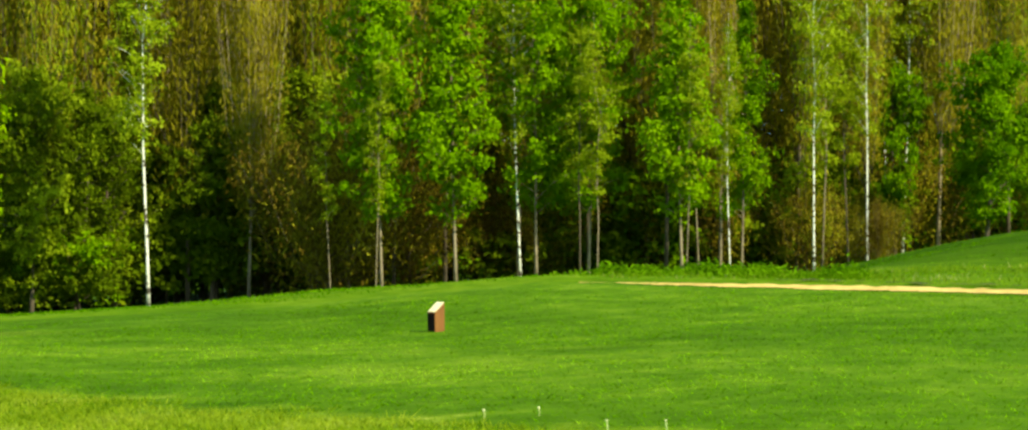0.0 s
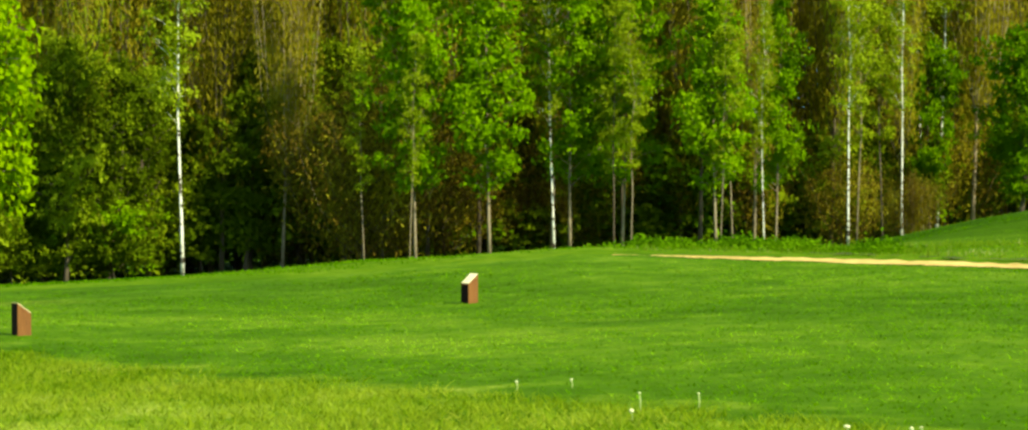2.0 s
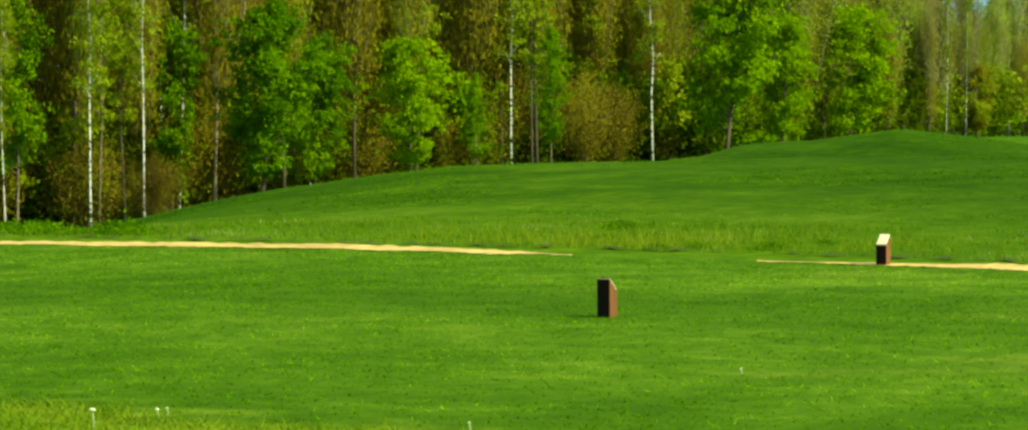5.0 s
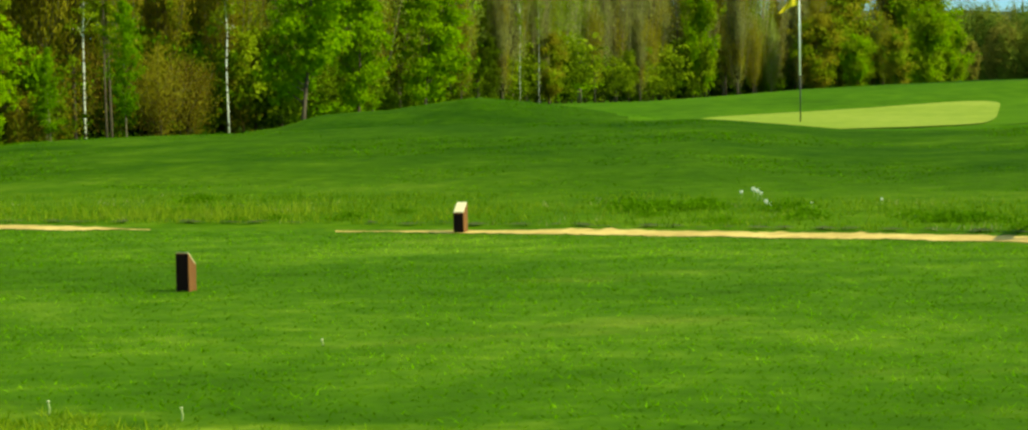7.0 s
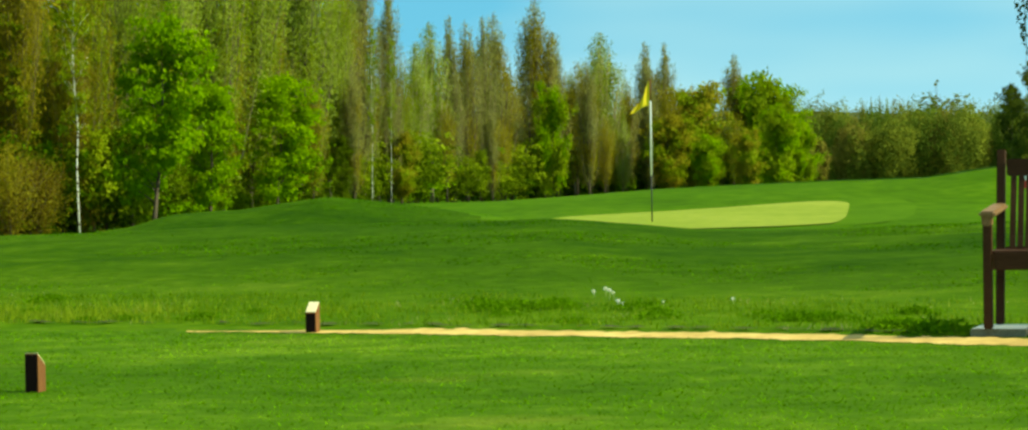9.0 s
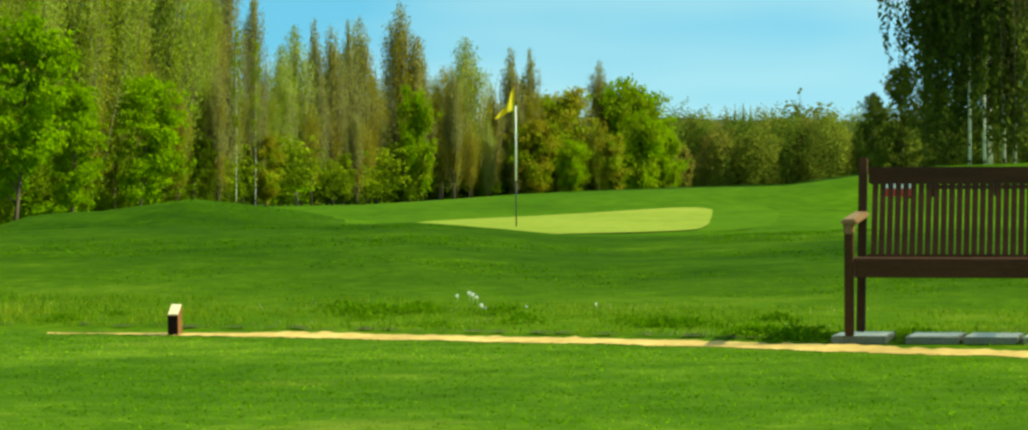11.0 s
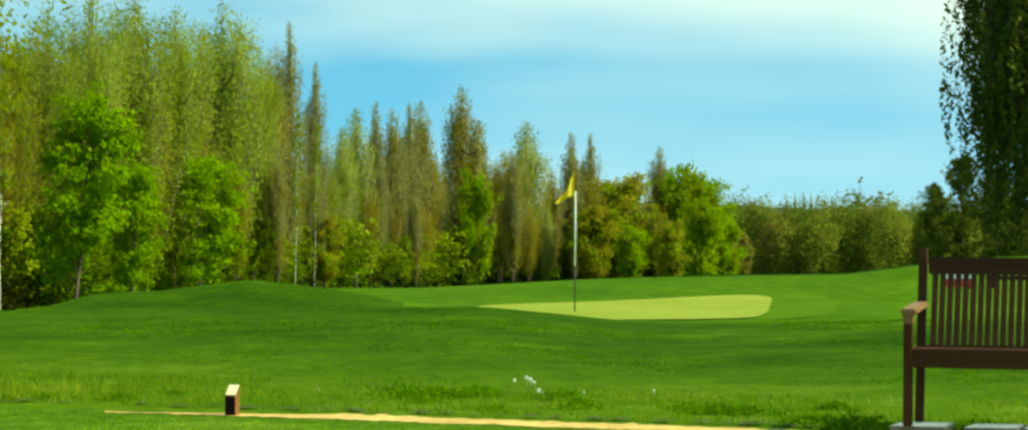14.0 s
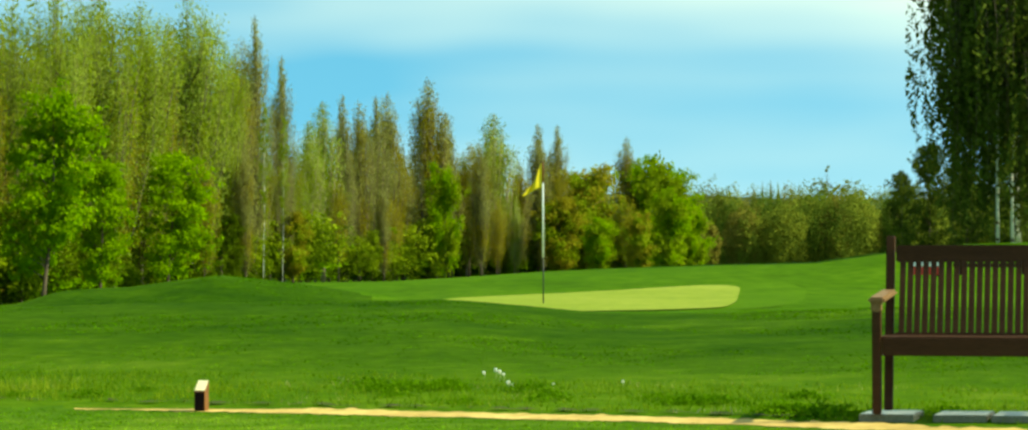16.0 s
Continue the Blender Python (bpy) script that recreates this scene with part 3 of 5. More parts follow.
for lo, hi in ((-1000, 92), (370, 2400)):
    build_strip("path", SAND, np.arange(lo, hi, 9.0),
                lambda u: float(lookup(DP, u)) + 0.03 + 0.10 * noise.noise((u * 0.012, 0, 0)) + 0.06 * noise.noise((u * 0.07, 0, 0)),
                lambda u: float(lookup(DP, u)) + 0.05 + (0.34 + 0.12 * noise.noise((u * 0.006, 5, 0)) + 0.14 * noise.noise((u * 0.05, 5, 0))) * float(np.clip((u - lo) / 420, 0.12, 1)) * float(np.clip((hi - u) / 160, 0.1, 1)),
                "narrow sandy footpath along the edge of the tee", 0.005)


# Dark strips for soil, clumps and the shadows along the path's back edge.
SOIL_SHADE = noisy("dark_soil_and_shade", [(0.3, (0.030, 0.030, 0.005)), (0.7, (0.065, 0.055, 0.014))], 3.0, 30.0, 1.0, 0.6)
for lo, hi in ((-700, 60), (110, 330), (420, 1500)):
    build_strip("soil_edge", SOIL_SHADE, np.arange(lo, hi, 6.0),
                lambda u: float(lookup(DP, u)) + 0.58 + 0.12 * noise.noise((u * 0.02, 9, 0)),
                lambda u: float(lookup(DP, u)) + 0.58 + 0.12 * noise.noise((u * 0.02, 9, 0)) + max(0.004, 0.22 * noise.noise((u * 0.03, 2, 0)) + 0.03),
                "dark broken strip of soil and shadow beside the path", 0.016)


def build_green():
    verts, faces = [], []
    n = 64
    for k in range(9):
        for j in range(n):
            w = 2 * math.pi * j / n
            s = k / 8
            c, q = math.cos(w), math.sin(w)
            ex = 0.55 if c < 0 else 0.34
            c, q = math.copysign(abs(c) ** ex, c), math.copysign(abs(q) ** ex, q)
            u = 1110 + 268 * s * c * (1 + 0.02 * math.sin(5 * w))
            k0 = (u - 842) / 536
            d = 43.8 + 6.4 * k0 + (3.8 + 3.0 * k0) * s * q
            p = spot(u, d)
            verts.append((p.x, p.y, gz(p) + 0.03))
    for k in range(8):
        for j in range(n):
            faces.append((k * n + j, k * n + (j + 1) % n, (k + 1) * n + (j + 1) % n, (k + 1) * n + j))
    # the fringe, cut a little longer, reaches out beyond it
    fv, ff = [], []
    for k in range(7):
        for j in range(n):
            w = 2 * math.pi * j / n
            c, q = math.cos(w), math.sin(w)
            ex = 0.55
            c, q = math.copysign(abs(c) ** ex, c), math.copysign(abs(q) ** ex, q)
            s = 0.86 + 0.055 * k
            u = 1110 + 268 * s * c * (1 + 0.04 * max(0, k - 2) * (c > 0) + 0.03 * noise.noise((5 * c, 5 * q, 1)))
            k0 = (u - 842) / 536
            d = 43.8 + 6.4 * k0 + (3.8 + 3.0 * k0) * min(s, 1.1) * q
            p = spot(u, d)
            fv.append((p.x, p.y, gz(p) + 0.010))
    for k in range(6):
        for j in range(n):
            ff.append((k * n + j, k * n + (j + 1) % n, (k + 1) * n + (j + 1) % n, (k + 1) * n + j))
    tagged(part("green_fringe", mesh_from("green_fringe", fv, ff, True), GRASS_FRINGE), "lighter mown fringe round the putting green", "green", kind="structure")
    tagged(part("putting_green", mesh_from("putting_green", verts, faces, True), GRASS_GREEN), "pale close-mown putting green round the flag", "green", kind="structure")


build_green()

# ---- trees ----


def crown_radius(kind, h):
    """Half width of a crown at relative height h (0 at its foot, 1 at its tip), as a share of its greatest half width."""
    if kind == "column":
        return max(0.0, min(1.0, 0.5 + 2.2 * h) * (1 - h) ** 0.8)
    if kind == "cone":
        return max(0.0, min(1.0, 0.5 + 3 * h) * (1 - h) ** 0.75)
    if kind == "dome":
        return max(0.0, math.sqrt(max(0, 1 - (2 * h - 0.9) ** 2 / 1.3)))
    return max(0.0, math.sin(math.pi * min(1, 0.12 + 0.88 * h)) ** 0.7)


def make_tree(name, seed, height, half, foot, shape, mats, count, size, limbs=26, trunk=0.09, rise=0.7, spread=0.3, lean=0.0, droop=0.0, twig=1.0, label="", stems=1, upright=0.0, slim=0.6, bendy=0.04, clump=0.13):
    """A tree: tapered trunk, limbs that rise from it, and a crown of many small leaves round the limbs. mats: trunk, leaves, second leaves."""
    rng = np.random.default_rng(seed)
    root = new(name)
    pts_all, ways = [], []
    lv, lf = [], []
    for s in range(stems):
        off = rng.normal(size=2) * (0.0 if s == 0 else 0.35 * half)
        bend = rng.normal(size=(2,)) * bendy * height
        line = []
        for k in range(9):
            t = k / 8
            line.append((off[0] * (0.4 + 0.6 * t) + bend[0] * math.sin(2.4 * t) + lean * height * t + 0.012 * height * rng.normal() * t, off[1] * t + bend[1] * math.sin(2.1 * t), height * (0.97 if s == 0 else 0.8) * t - 0.15 * (k == 0)))
        tv, tf = [], []
        tube(tv, tf, line, [trunk * (1.25 if k == 0 else 1 - 0.93 * k / 8) for k in range(9)], 8)
        off_v = len(lv)
        lv.extend(tv)
        lf.extend(tuple(i + off_v for i in f) for f in tf)
        line = np.array(line)
        for i in range(limbs // stems):
            h = (i + rng.uniform()) / (limbs // stems)
            z0 = foot + (height - foot) * (h * 0.93)
            k = z0 / height * 8
            k0 = min(7, int(k))
            o = line[k0] + (line[k0 + 1] - line[k0]) * (k - k0)
            r = half * crown_radius(shape, h) * rng.uniform(0.65, 1.12)
            w = rng.uniform(0, 2 * math.pi)
            up = r * rise * rng.uniform(0.6, 1.3) - droop * r * 0.4
            p1 = o + np.array([math.cos(w) * r * 0.5, math.sin(w) * r * 0.5, up * 0.6])
            p2 = o + np.array([math.cos(w) * r, math.sin(w) * r, up * 0.95 - droop * r])
            tube(lv, lf, [o, p1, p2], [trunk * 0.3 * twig * (1.1 - h), trunk * 0.18 * twig * (1.1 - h), trunk * 0.05], 4)
            m = max(3, int(count / limbs * (0.35 + 1.3 * crown_radius(shape, h))))
            t = rng.uniform(0.25, 1.08, m)[:, None]
            q = np.where(t < 0.5, o + (p1 - o) * t * 2, p1 + (p2 - p1) * (t * 2 - 1))
            q = q + rng.normal(size=(m, 3)) * spread * (0.35 + 0.65 * r / half) * np.array([1, 1, 0.8])
            # leaves gather in sprays round a few twig ends
            ends = q[rng.integers(m, size=max(3, m // 16))]
            home = ends[rng.integers(len(ends), size=m)]
            q = home + rng.normal(size=(m, 3)) * clump * np.array([1, 1, 0.55])
            side = q - o
            side[:, 2] = np.abs(side[:, 2]) * 0.3 + 0.45 * r
            ways.append(side / (np.linalg.norm(side, axis=1)[:, None] + 1e-6))
            if droop:
                q[:, 2] -= np.abs(rng.normal(size=m)) * droop * half * 0.9
            pts_all.append(q)
            for _ in range(2):
                e = q[rng.integers(m)]
                tube(lv, lf, [p1, (p1 + e) / 2 + rng.normal(size=3) * 0.05, e], [trunk * 0.12 * twig, trunk * 0.08 * twig, trunk * 0.03], 3)
    part("trunk", mesh_from("trunk", lv, lf, True), mats[0], root)
    q, ways = np.concatenate(pts_all), np.concatenate(ways)
    ways = ways[q[:, 2] > 0.15]
    q = q[q[:, 2] > 0.15]
    me = quads_mesh("crown", leaves(rng, q, size, droop * 0.7, slim, upright, ways))
    me.materials.append(mats[1])
    if len(mats) > 2:
        me.materials.append(mats[2])
        g = np.array([noise.noise((*(p * 0.8), )) for p in q])
        me.polygons.foreach_set("material_index", ((g + rng.normal(size=len(q)) * 0.15) > 0.05).astype(np.int32))
    part("crown", me, None, root)
    tagged(root, label, "tree")
    root["height"] = height
    return root




def make_broom(name, seed, height, half, foot, mats, shoots, per, size, trunk, flare, label, blunt=0.24, spread=0.14, stroke=0.9, taper=0.0, slim=0.32):
    """A tree of many upright shoots, like a broom: shoots leave the trunk low and rise nearly straight, with small leaves along them."""
    rng = np.random.default_rng(seed)
    root = new(name)
    vs, fs, pts = [], [], []
    bend = rng.normal(size=2) * 0.015 * height
    axis = lambda z: np.array([bend[0] * math.sin(2.2 * z / height), bend[1] * math.sin(1.9 * z / height), z])
    tube(vs, fs, [axis(height * k / 8) + (0, 0, -0.15 * (k == 0)) for k in range(9)], [trunk * (1.2 if k == 0 else 1 - 0.94 * k / 8) for k in range(9)], 7)
    for i in range(shoots):
        z0 = foot + (height - foot) * 0.68 * rng.uniform() ** 1.2
        w = rng.uniform(0, 2 * math.pi)
        r = half * rng.uniform(0.03, 1.0) ** 0.75 * (1 - 0.4 * z0 / height)
        z1 = min(height * (1.0 - blunt * (r / half) ** 1.5) * rng.uniform(0.84, 1.0), z0 + height * rng.uniform(0.32, 0.68))
        z1 = max(z1, z0 + 0.12 * height)
        o = axis(z0)
        r *= 1 - taper * max(0.0, z1 / height - 0.45) / 0.55
        e = axis(z1) + np.array([math.cos(w) * r * flare, math.sin(w) * r * flare, 0])
        m1 = o + (e - o) * np.array([0.62, 0.62, 0.3])
        tube(vs, fs, [o, m1, e], [trunk * 0.28, trunk * 0.17, trunk * 0.03], 4)
        n = int(per * (z1 - z0) / height * 2.2)
        t = rng.uniform(0.12, 1.02, n)[:, None]
        q = np.where(t < 0.4, o + (m1 - o) * t / 0.4, m1 + (e - m1) * (t - 0.4) / 0.6)
        pts.append(q + rng.normal(size=(n, 3)) * half * np.array([spread, spread, 0.2]) * (1.15 - 0.6 * t))
    if name == "brushwood":
        tagged(part("twig_tangle", mesh_from("twig_tangle", vs, fs, True), mats[0], root), kind="stuff")
    else:
        part("trunk", mesh_from("trunk", vs, fs, True), mats[0], root)
    zt = rng.uniform(0.6, 0.985, per * 2) * height
    pts.append(np.array([axis(z) for z in zt]) + rng.normal(size=(per * 2, 3)) * half * 0.34 * (1.2 - (zt / height)[:, None]))
    q = np.concatenate(pts)
    q = q[q[:, 2] > foot * 0.7]
    way = np.stack([q[:, 0], q[:, 1], np.full(len(q), 0.35 * half)], 1)
    way /= np.linalg.norm(way, axis=1)[:, None]
    me = quads_mesh("crown", leaves(rng, q, size, 0.0, slim, stroke, way, 0.7))
    me.materials.append(mats[1])
    me.materials.append(mats[2])
    g = np.array([noise.noise((p[0] * 1.2, p[1] * 1.2, p[2] * 0.3 + seed)) for p in q])
    me.polygons.foreach_set("material_index", ((g + rng.normal(size=len(q)) * 0.15) > 0.05).astype(np.int32))
    part("crown", me, None, root)
    tagged(root, label, "tree")
    root["height"] = height
    return root


PROTO = {}
PROTO["young"] = [make_tree("broadleaf_tree", 10 + i, 9.0, 1.55, 1.75, "cone" if i < 2 else "oval", (BARK_PALE, LEAF_GREEN), 7000, 0.075, 52, 0.05, 0.6, 0.22, bendy=0.025, label="young broadleaf tree in fresh green spring leaf") for i in range(3)]
PROTO["leafy"] = [make_tree("broadleaf_tree", 20 + i, 7.0, 1.9, 0.9, "dome", (BARK, LEAF_GREEN if i else LEAF_DEEP, LEAF_LIME if i else LEAF_GREEN), 9000, 0.085, 40, 0.1, 0.6, 0.3, label="bright green broadleaf tree at the wood edge") for i in range(2)]
PROTO["lime"] = [make_tree("broadleaf_tree", 30 + i, 6.0, 1.7, 0.7, "oval", (BARK, LEAF_LIME), 7000, 0.08, 34, 0.08, 0.7, 0.3, label="yellow-green tree with small new leaves") for i in range(2)]
PROTO["bare"] = [make_broom("woodland_tree", 40 + i, 13.0, 1.9, 2.0, (BARK_PALE if i < 1 else BARK, (LEAF_WOOD, LEAF_BROWN, LEAF_OLIVE, LEAF_WOOD)[i], LEAF_WOOD if i % 2 else LEAF_BROWN), 54, 230, 0.095, 0.07, 1.0, "thin woodland tree with olive-brown spring buds", slim=0.22, stroke=1.2) for i in range(4)]
PROTO["brush"] = [make_broom("brushwood", 45 + i, 2.8, 1.3, 0.1, (BARK, LEAF_RUST, LEAF_BROWN), 50, 170, 0.042, 0.022, 1.3, "brown twiggy brushwood at the foot of the wood") for i in range(2)]
PROTO["birch"] = [make_tree("birch_tree", 50 + i, 13.0, 1.0, 4.6, "oval", (BARK_BIRCH, LEAF_OLIVE), 2600, 0.07, 30, 0.054, 1.1, 0.3, twig=0.7, bendy=0.016, label="slender birch with a white trunk and sparse leaves") for i in range(3)]
PROTO["pole"] = [make_tree("thin_tree", 60 + i, 11.0, 0.9, 3.5, "oval", (BARK_PALE if i < 2 else BARK, LEAF_OLIVE), 1700, 0.08, 22, 0.034 + 0.006 * i, 1.1, 0.3, lean=(0.02, -0.03, 0.01)[i], bendy=0.035, label="thin pale-trunked tree with few leaves") for i in range(3)]
PROTO["poplar"] = [make_broom("poplar_tree", 70, 12.0, 1.15, 0.8, (BARK_PALE, LEAF_GREY, LEAF_OLIVE), 90, 190, 0.065, 0.08, 0.95, "tall columnar poplar in grey-green spring leaf", 0.2, 0.12, 1.4, 0.2, 0.28),
                   make_broom("poplar_tree", 71, 12.0, 1.05, 0.8, (BARK, LEAF_SPIRE, LEAF_BROWN), 96, 230, 0.065, 0.09, 0.95, "tall pointed poplar in brown-green bud", 0.26, 0.13, 1.5, 0.25, 0.26),
                   make_broom("poplar_tree", 72, 12.0, 0.95, 0.8, (BARK, LEAF_SPIRE, LEAF_SPIRE), 84, 190, 0.065, 0.09, 0.95, "tall pointed poplar with grey-brown twigs", 0.28, 0.13, 1.5, 0.3, 0.26)]
PROTO["aspen"] = [make_broom("aspen_tree", 76 + i, 12.0, 1.5, 1.2, (BARK, LEAF_GREY, LEAF_OLIVE), 90, 340, 0.060, 0.08, 1.0, "tall leafy aspen in grey-green spring leaf", 0.16, 0.14, 1.0, 0.05, 0.3) for i in range(2)]
PROTO["round"] = [make_tree("round_tree", 80 + i, 5.0, 2.0, 0.3, "dome", (BARK, LEAF_OLIVE if i else LEAF_WOOD, LEAF_LIME if i else LEAF_OLIVE), 9000, 0.10, 44, 0.1, 0.7, 0.3, clump=0.2, label="rounded bushy tree in yellow-green leaf") for i in range(2)]
PROTO["shrub"] = [make_tree("shrub", 90 + i, 2.6, 1.5, 0.1, "dome", (BARK, LEAF_DARK, LEAF_GREEN if i else LEAF_OLIVE), 5200, 0.072, 24, 0.04, 0.5, 0.35, stems=2, label="dark shrub under the trees of the wood") for i in range(2)]
PROTO["ivy"] = [make_tree("evergreen_tree", 95 + i, 9.0, 2.2, 0.4, "oval", (BARK, LEAF_DARK, LEAF_OLIVE), 10000, 0.085, 40, 0.09, 0.8, 0.4, label="dark green dense tree in the wood") for i in range(2)]
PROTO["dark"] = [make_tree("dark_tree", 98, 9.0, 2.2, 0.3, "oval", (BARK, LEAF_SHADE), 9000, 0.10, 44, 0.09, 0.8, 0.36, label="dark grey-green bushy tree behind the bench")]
PROTO["high"] = [make_tree("broadleaf_tree", 33, 7.0, 1.3, 1.9, "oval", (BARK, LEAF_LIME), 3600, 0.10, 34, 0.07, 0.4, 0.24, droop=0.25, label="bright lime-green tree with hanging new leaves")]
PROTO["olive"] = [make_tree("olive_green_tree", 34 + i, 7.0, 1.9, 0.6, "oval", (BARK, LEAF_DARK, LEAF_OLIVE if i else LEAF_DARK), 10000, 0.075, 44, 0.08, 0.8, 0.34, label="soft olive-green tree in the wood's edge") for i in range(2)]
USED = set()
pick = random.Random(5)


def plant(kind, u, d, top=None, wide=1.0, which=None, tall=None):
    """Plants a tree at a bearing and distance; top: the height v of its tip, or tall: its height in metres."""
    lot = PROTO[kind]
    ob = lot[pick.randrange(len(lot)) if which is None else which % len(lot)]
    p = spot(u, d)
    p.z = gz(p) - 0.05
    h = tall if tall else EYE + d * top / K - p.z
    s = h / ob["height"] * (1.02 if kind in ("poplar", "aspen") else 1.0)
    m = Matrix.Translation(p) @ Matrix.Rotation(pick.uniform(0, 6.28), 4, 'Z') @ Matrix.Diagonal((s * wide, s * wide, s, 1))
    if ob.name not in USED:
        USED.add(ob.name)
        ob.matrix_basis = m
        return ob
    return copy_thing_scaled(ob, m)


def copy_thing_scaled(ob, m):
    keep = ob.matrix_basis.copy()
    ob.matrix_basis = Matrix.Identity(4)
    c = copy_thing(ob, m)
    ob.matrix_basis = keep
    return c


def wood_d(u):
    return float(np.interp(u, (-2300, -600, 0, 400, 650, 900, 1300), (74, 78, 92, 108, 140, 185, 205)))


# single trees that stand out along the wood's edge: kind, bearing, distance from the edge, tip, width
EDGE = [("young", -1300, -6, 330, 0.8), ("young", -1187, -6, 340, 0.9), ("young", -1065, -5, 360, 0.85), ("young", -985, -5, 350, 0.8), ("young", -842, -6, 300, 0.9), ("young", -752, -4, 260, 0.7),
        ("leafy", -385, -6, 140, 0.85), ("leafy", -305, -5, 90, 0.75), ("lime", -159, -6, 95, 0.8), ("young", -54, -6, 40, 0.9), ("young", 58, -6, 115, 0.7),
        ("leafy", 322, -8, 226, 0.8), ("lime", 408, -8, 128, 0.8), ("lime", 508, -8, 140, 0.95), ("high", -1945, -14, 260, 0.72), ("olive", -1830, -3, 130, 0.8), ("olive", -1770, -2, 100, 0.8), ("olive", -1560, -1, 110, 0.9), ("olive", -1600, 0, 60, 0.8), ("olive", -1480, 0, 60, 0.9), ("leafy", -520, 0, 120, 0.6),
        ("birch", -1654, -7, 420, 1.0), ("birch", -642, -5, 380, 0.8), ("pole", -630, -4, 300, 0.8), ("birch", -562, -3, 360, 0.8), ("birch", -1088, -5.5, 330, 0.9), ("birch", -1187, 0, 380, 0.9), ("birch", -510, 0, 360, 1.0), ("birch", -530, 0.5, 420, 0.8),
        ("birch", -4, -2, 360, 0.9), ("pole", 28, -2, 340, 0.9), ("birch", 212, -5, 330, 0.8), ("birch", 655, -14, 220, 0.45), ("birch", 684, -12, 200, 0.4), ("pole", -1378, -6, 120, 0.8), ("pole", -998, -6, 200, 0.8), ("pole", -972, -6.5, 200, 0.8),
        ("pole", -836, -6.5, 200, 0.8), ("pole", -816, -5, 200, 0.8), ("birch", -769, -5, 200, 0.7), ("pole", -1310, -7, 150, 0.7), ("pole", -590, -2, 240, 0.8), ("pole", -150, -2, 300, 0.8), ("pole", 140, 0, 300, 0.9)]
for kind, u, dd, top, wide in EDGE:
    plant(kind, u, wood_d(u) + dd, top, wide, int(u > 0) if kind == "leafy" else None)

# columnar poplars beyond the green
for u, top, wide in ((292, 345, 1.0), (345, 372, 1.2), (408, 375, 1.4), (470, 345, 1.4), (545, 357, 1.35), (588, 290, 0.9)):
    plant("aspen", u, wood_d(u), top, wide * 1.1)
for u, top, wide, which in ((612, 235, 1.0, 2), (638, 328, 0.82, 2), (681, 268, 0.82, 2), (722, 170, 1.2, 0), (746, 198, 1.2, 0), (776, 210, 0.9, 2), (800, 200, 1.0, 1), (822, 208, 1.0, 2), (846, 212, 1.25, 1), (868, 120, 1.4, 1),
                            (902, 234, 1.35, 1), (936, 180, 1.3, 2), (965, 120, 1.2, 0), (990, 140, 1.1, 0), (1014, 180, 1.5, 0), (1042, 110, 1.4, 1), (1074, 166, 1.25, 2), (1100, 164, 1.15, 2), (1134, 90, 1.4, 1), (1206, 145, 1.3, 1), (1226, 110, 1.3, 1)):
    plant("poplar", u, wood_d(u), top, wide * 1.45, which)
for u, dd, top, wide, which in ((930, -9, 95, 0.42, 1), (1110, -8, 50, 0.8, 0), (1150, -4, 95, 0.8, 0), (1168, -14, 18, 0.75, 1), (1255, -4, 104, 0.75, 1), (1272, -14, 60, 0.6, 1), (1312, -12, 34, 0.5, 1), (1225, -16, 28, 0.6, 0), (700, -8, 30, 0.7, 0)):
    plant("round", u, wood_d(u) + dd, top, wide, which)
# wispy lower trees between the poplars
for i, u in enumerate(range(560, 1240, 17)):
    kind = ("bare", "poplar", "bare", "olive", "poplar", "bare")[i % 6]
    top = pick.uniform(55, 145) if kind != "olive" else pick.uniform(0, 60)
    plant(kind, u + pick.uniform(-8, 8), wood_d(u) + pick.uniform(-9, 8), top - max(0, u - 1050) * 0.2, pick.uniform(0.8, 1.2) * (0.6 if kind == "olive" else 1.25))
# dense dark green trees where the wood comes forward
u = -1830
while u < -1340:
    plant("ivy" if pick.random() < 0.4 else "olive", u, wood_d(u) + pick.uniform(-1.5, 0.5), pick.uniform(0, 130), pick.uniform(0.7, 1.0))
    u += pick.uniform(60, 90)
# lit olive trees along the front of the wood
u = -2150
while u < 640:
    if u < 140:
        plant("bare", u, wood_d(u) + pick.uniform(-2.5, 1.0), tall=pick.uniform(11, 14.5), wide=pick.uniform(0.7, 1.0))
    else:
        plant("bare", u, wood_d(u) + pick.uniform(-1, 3.0), pick.uniform(170, 300), wide=pick.uniform(0.8, 1.1))
    u += pick.uniform(75, 120)

for u, dd, tall in ((-545, -6, 1.7), (-1380, -4, 4.6), (-1350, -3, 5.0), (-1400, -2, 4.2), (110, -3, 3.2), (150, -2, 2.8), (-1060, 1, 2.0), (-100, -1, 2.2)):
    plant("brush", u, wood_d(u) + dd, tall=tall, wide=1.0)

# low leafy shrubs that close the wood's foot
u = -2050
while u < -1740:
    plant("shrub", u, wood_d(u) + pick.uniform(-3, -1), tall=pick.uniform(1.4, 2.4), wide=pick.uniform(0.9, 1.2))
    u += pick.uniform(38, 60)

# brown undergrowth between the stems
u = -1480
while u < 220:
    plant("brush", u, wood_d(u) + pick.uniform(-0.5, 3.0), tall=pick.uniform(2.0, 3.8), wide=pick.uniform(0.9, 1.3))
    u += pick.uniform(45, 75)

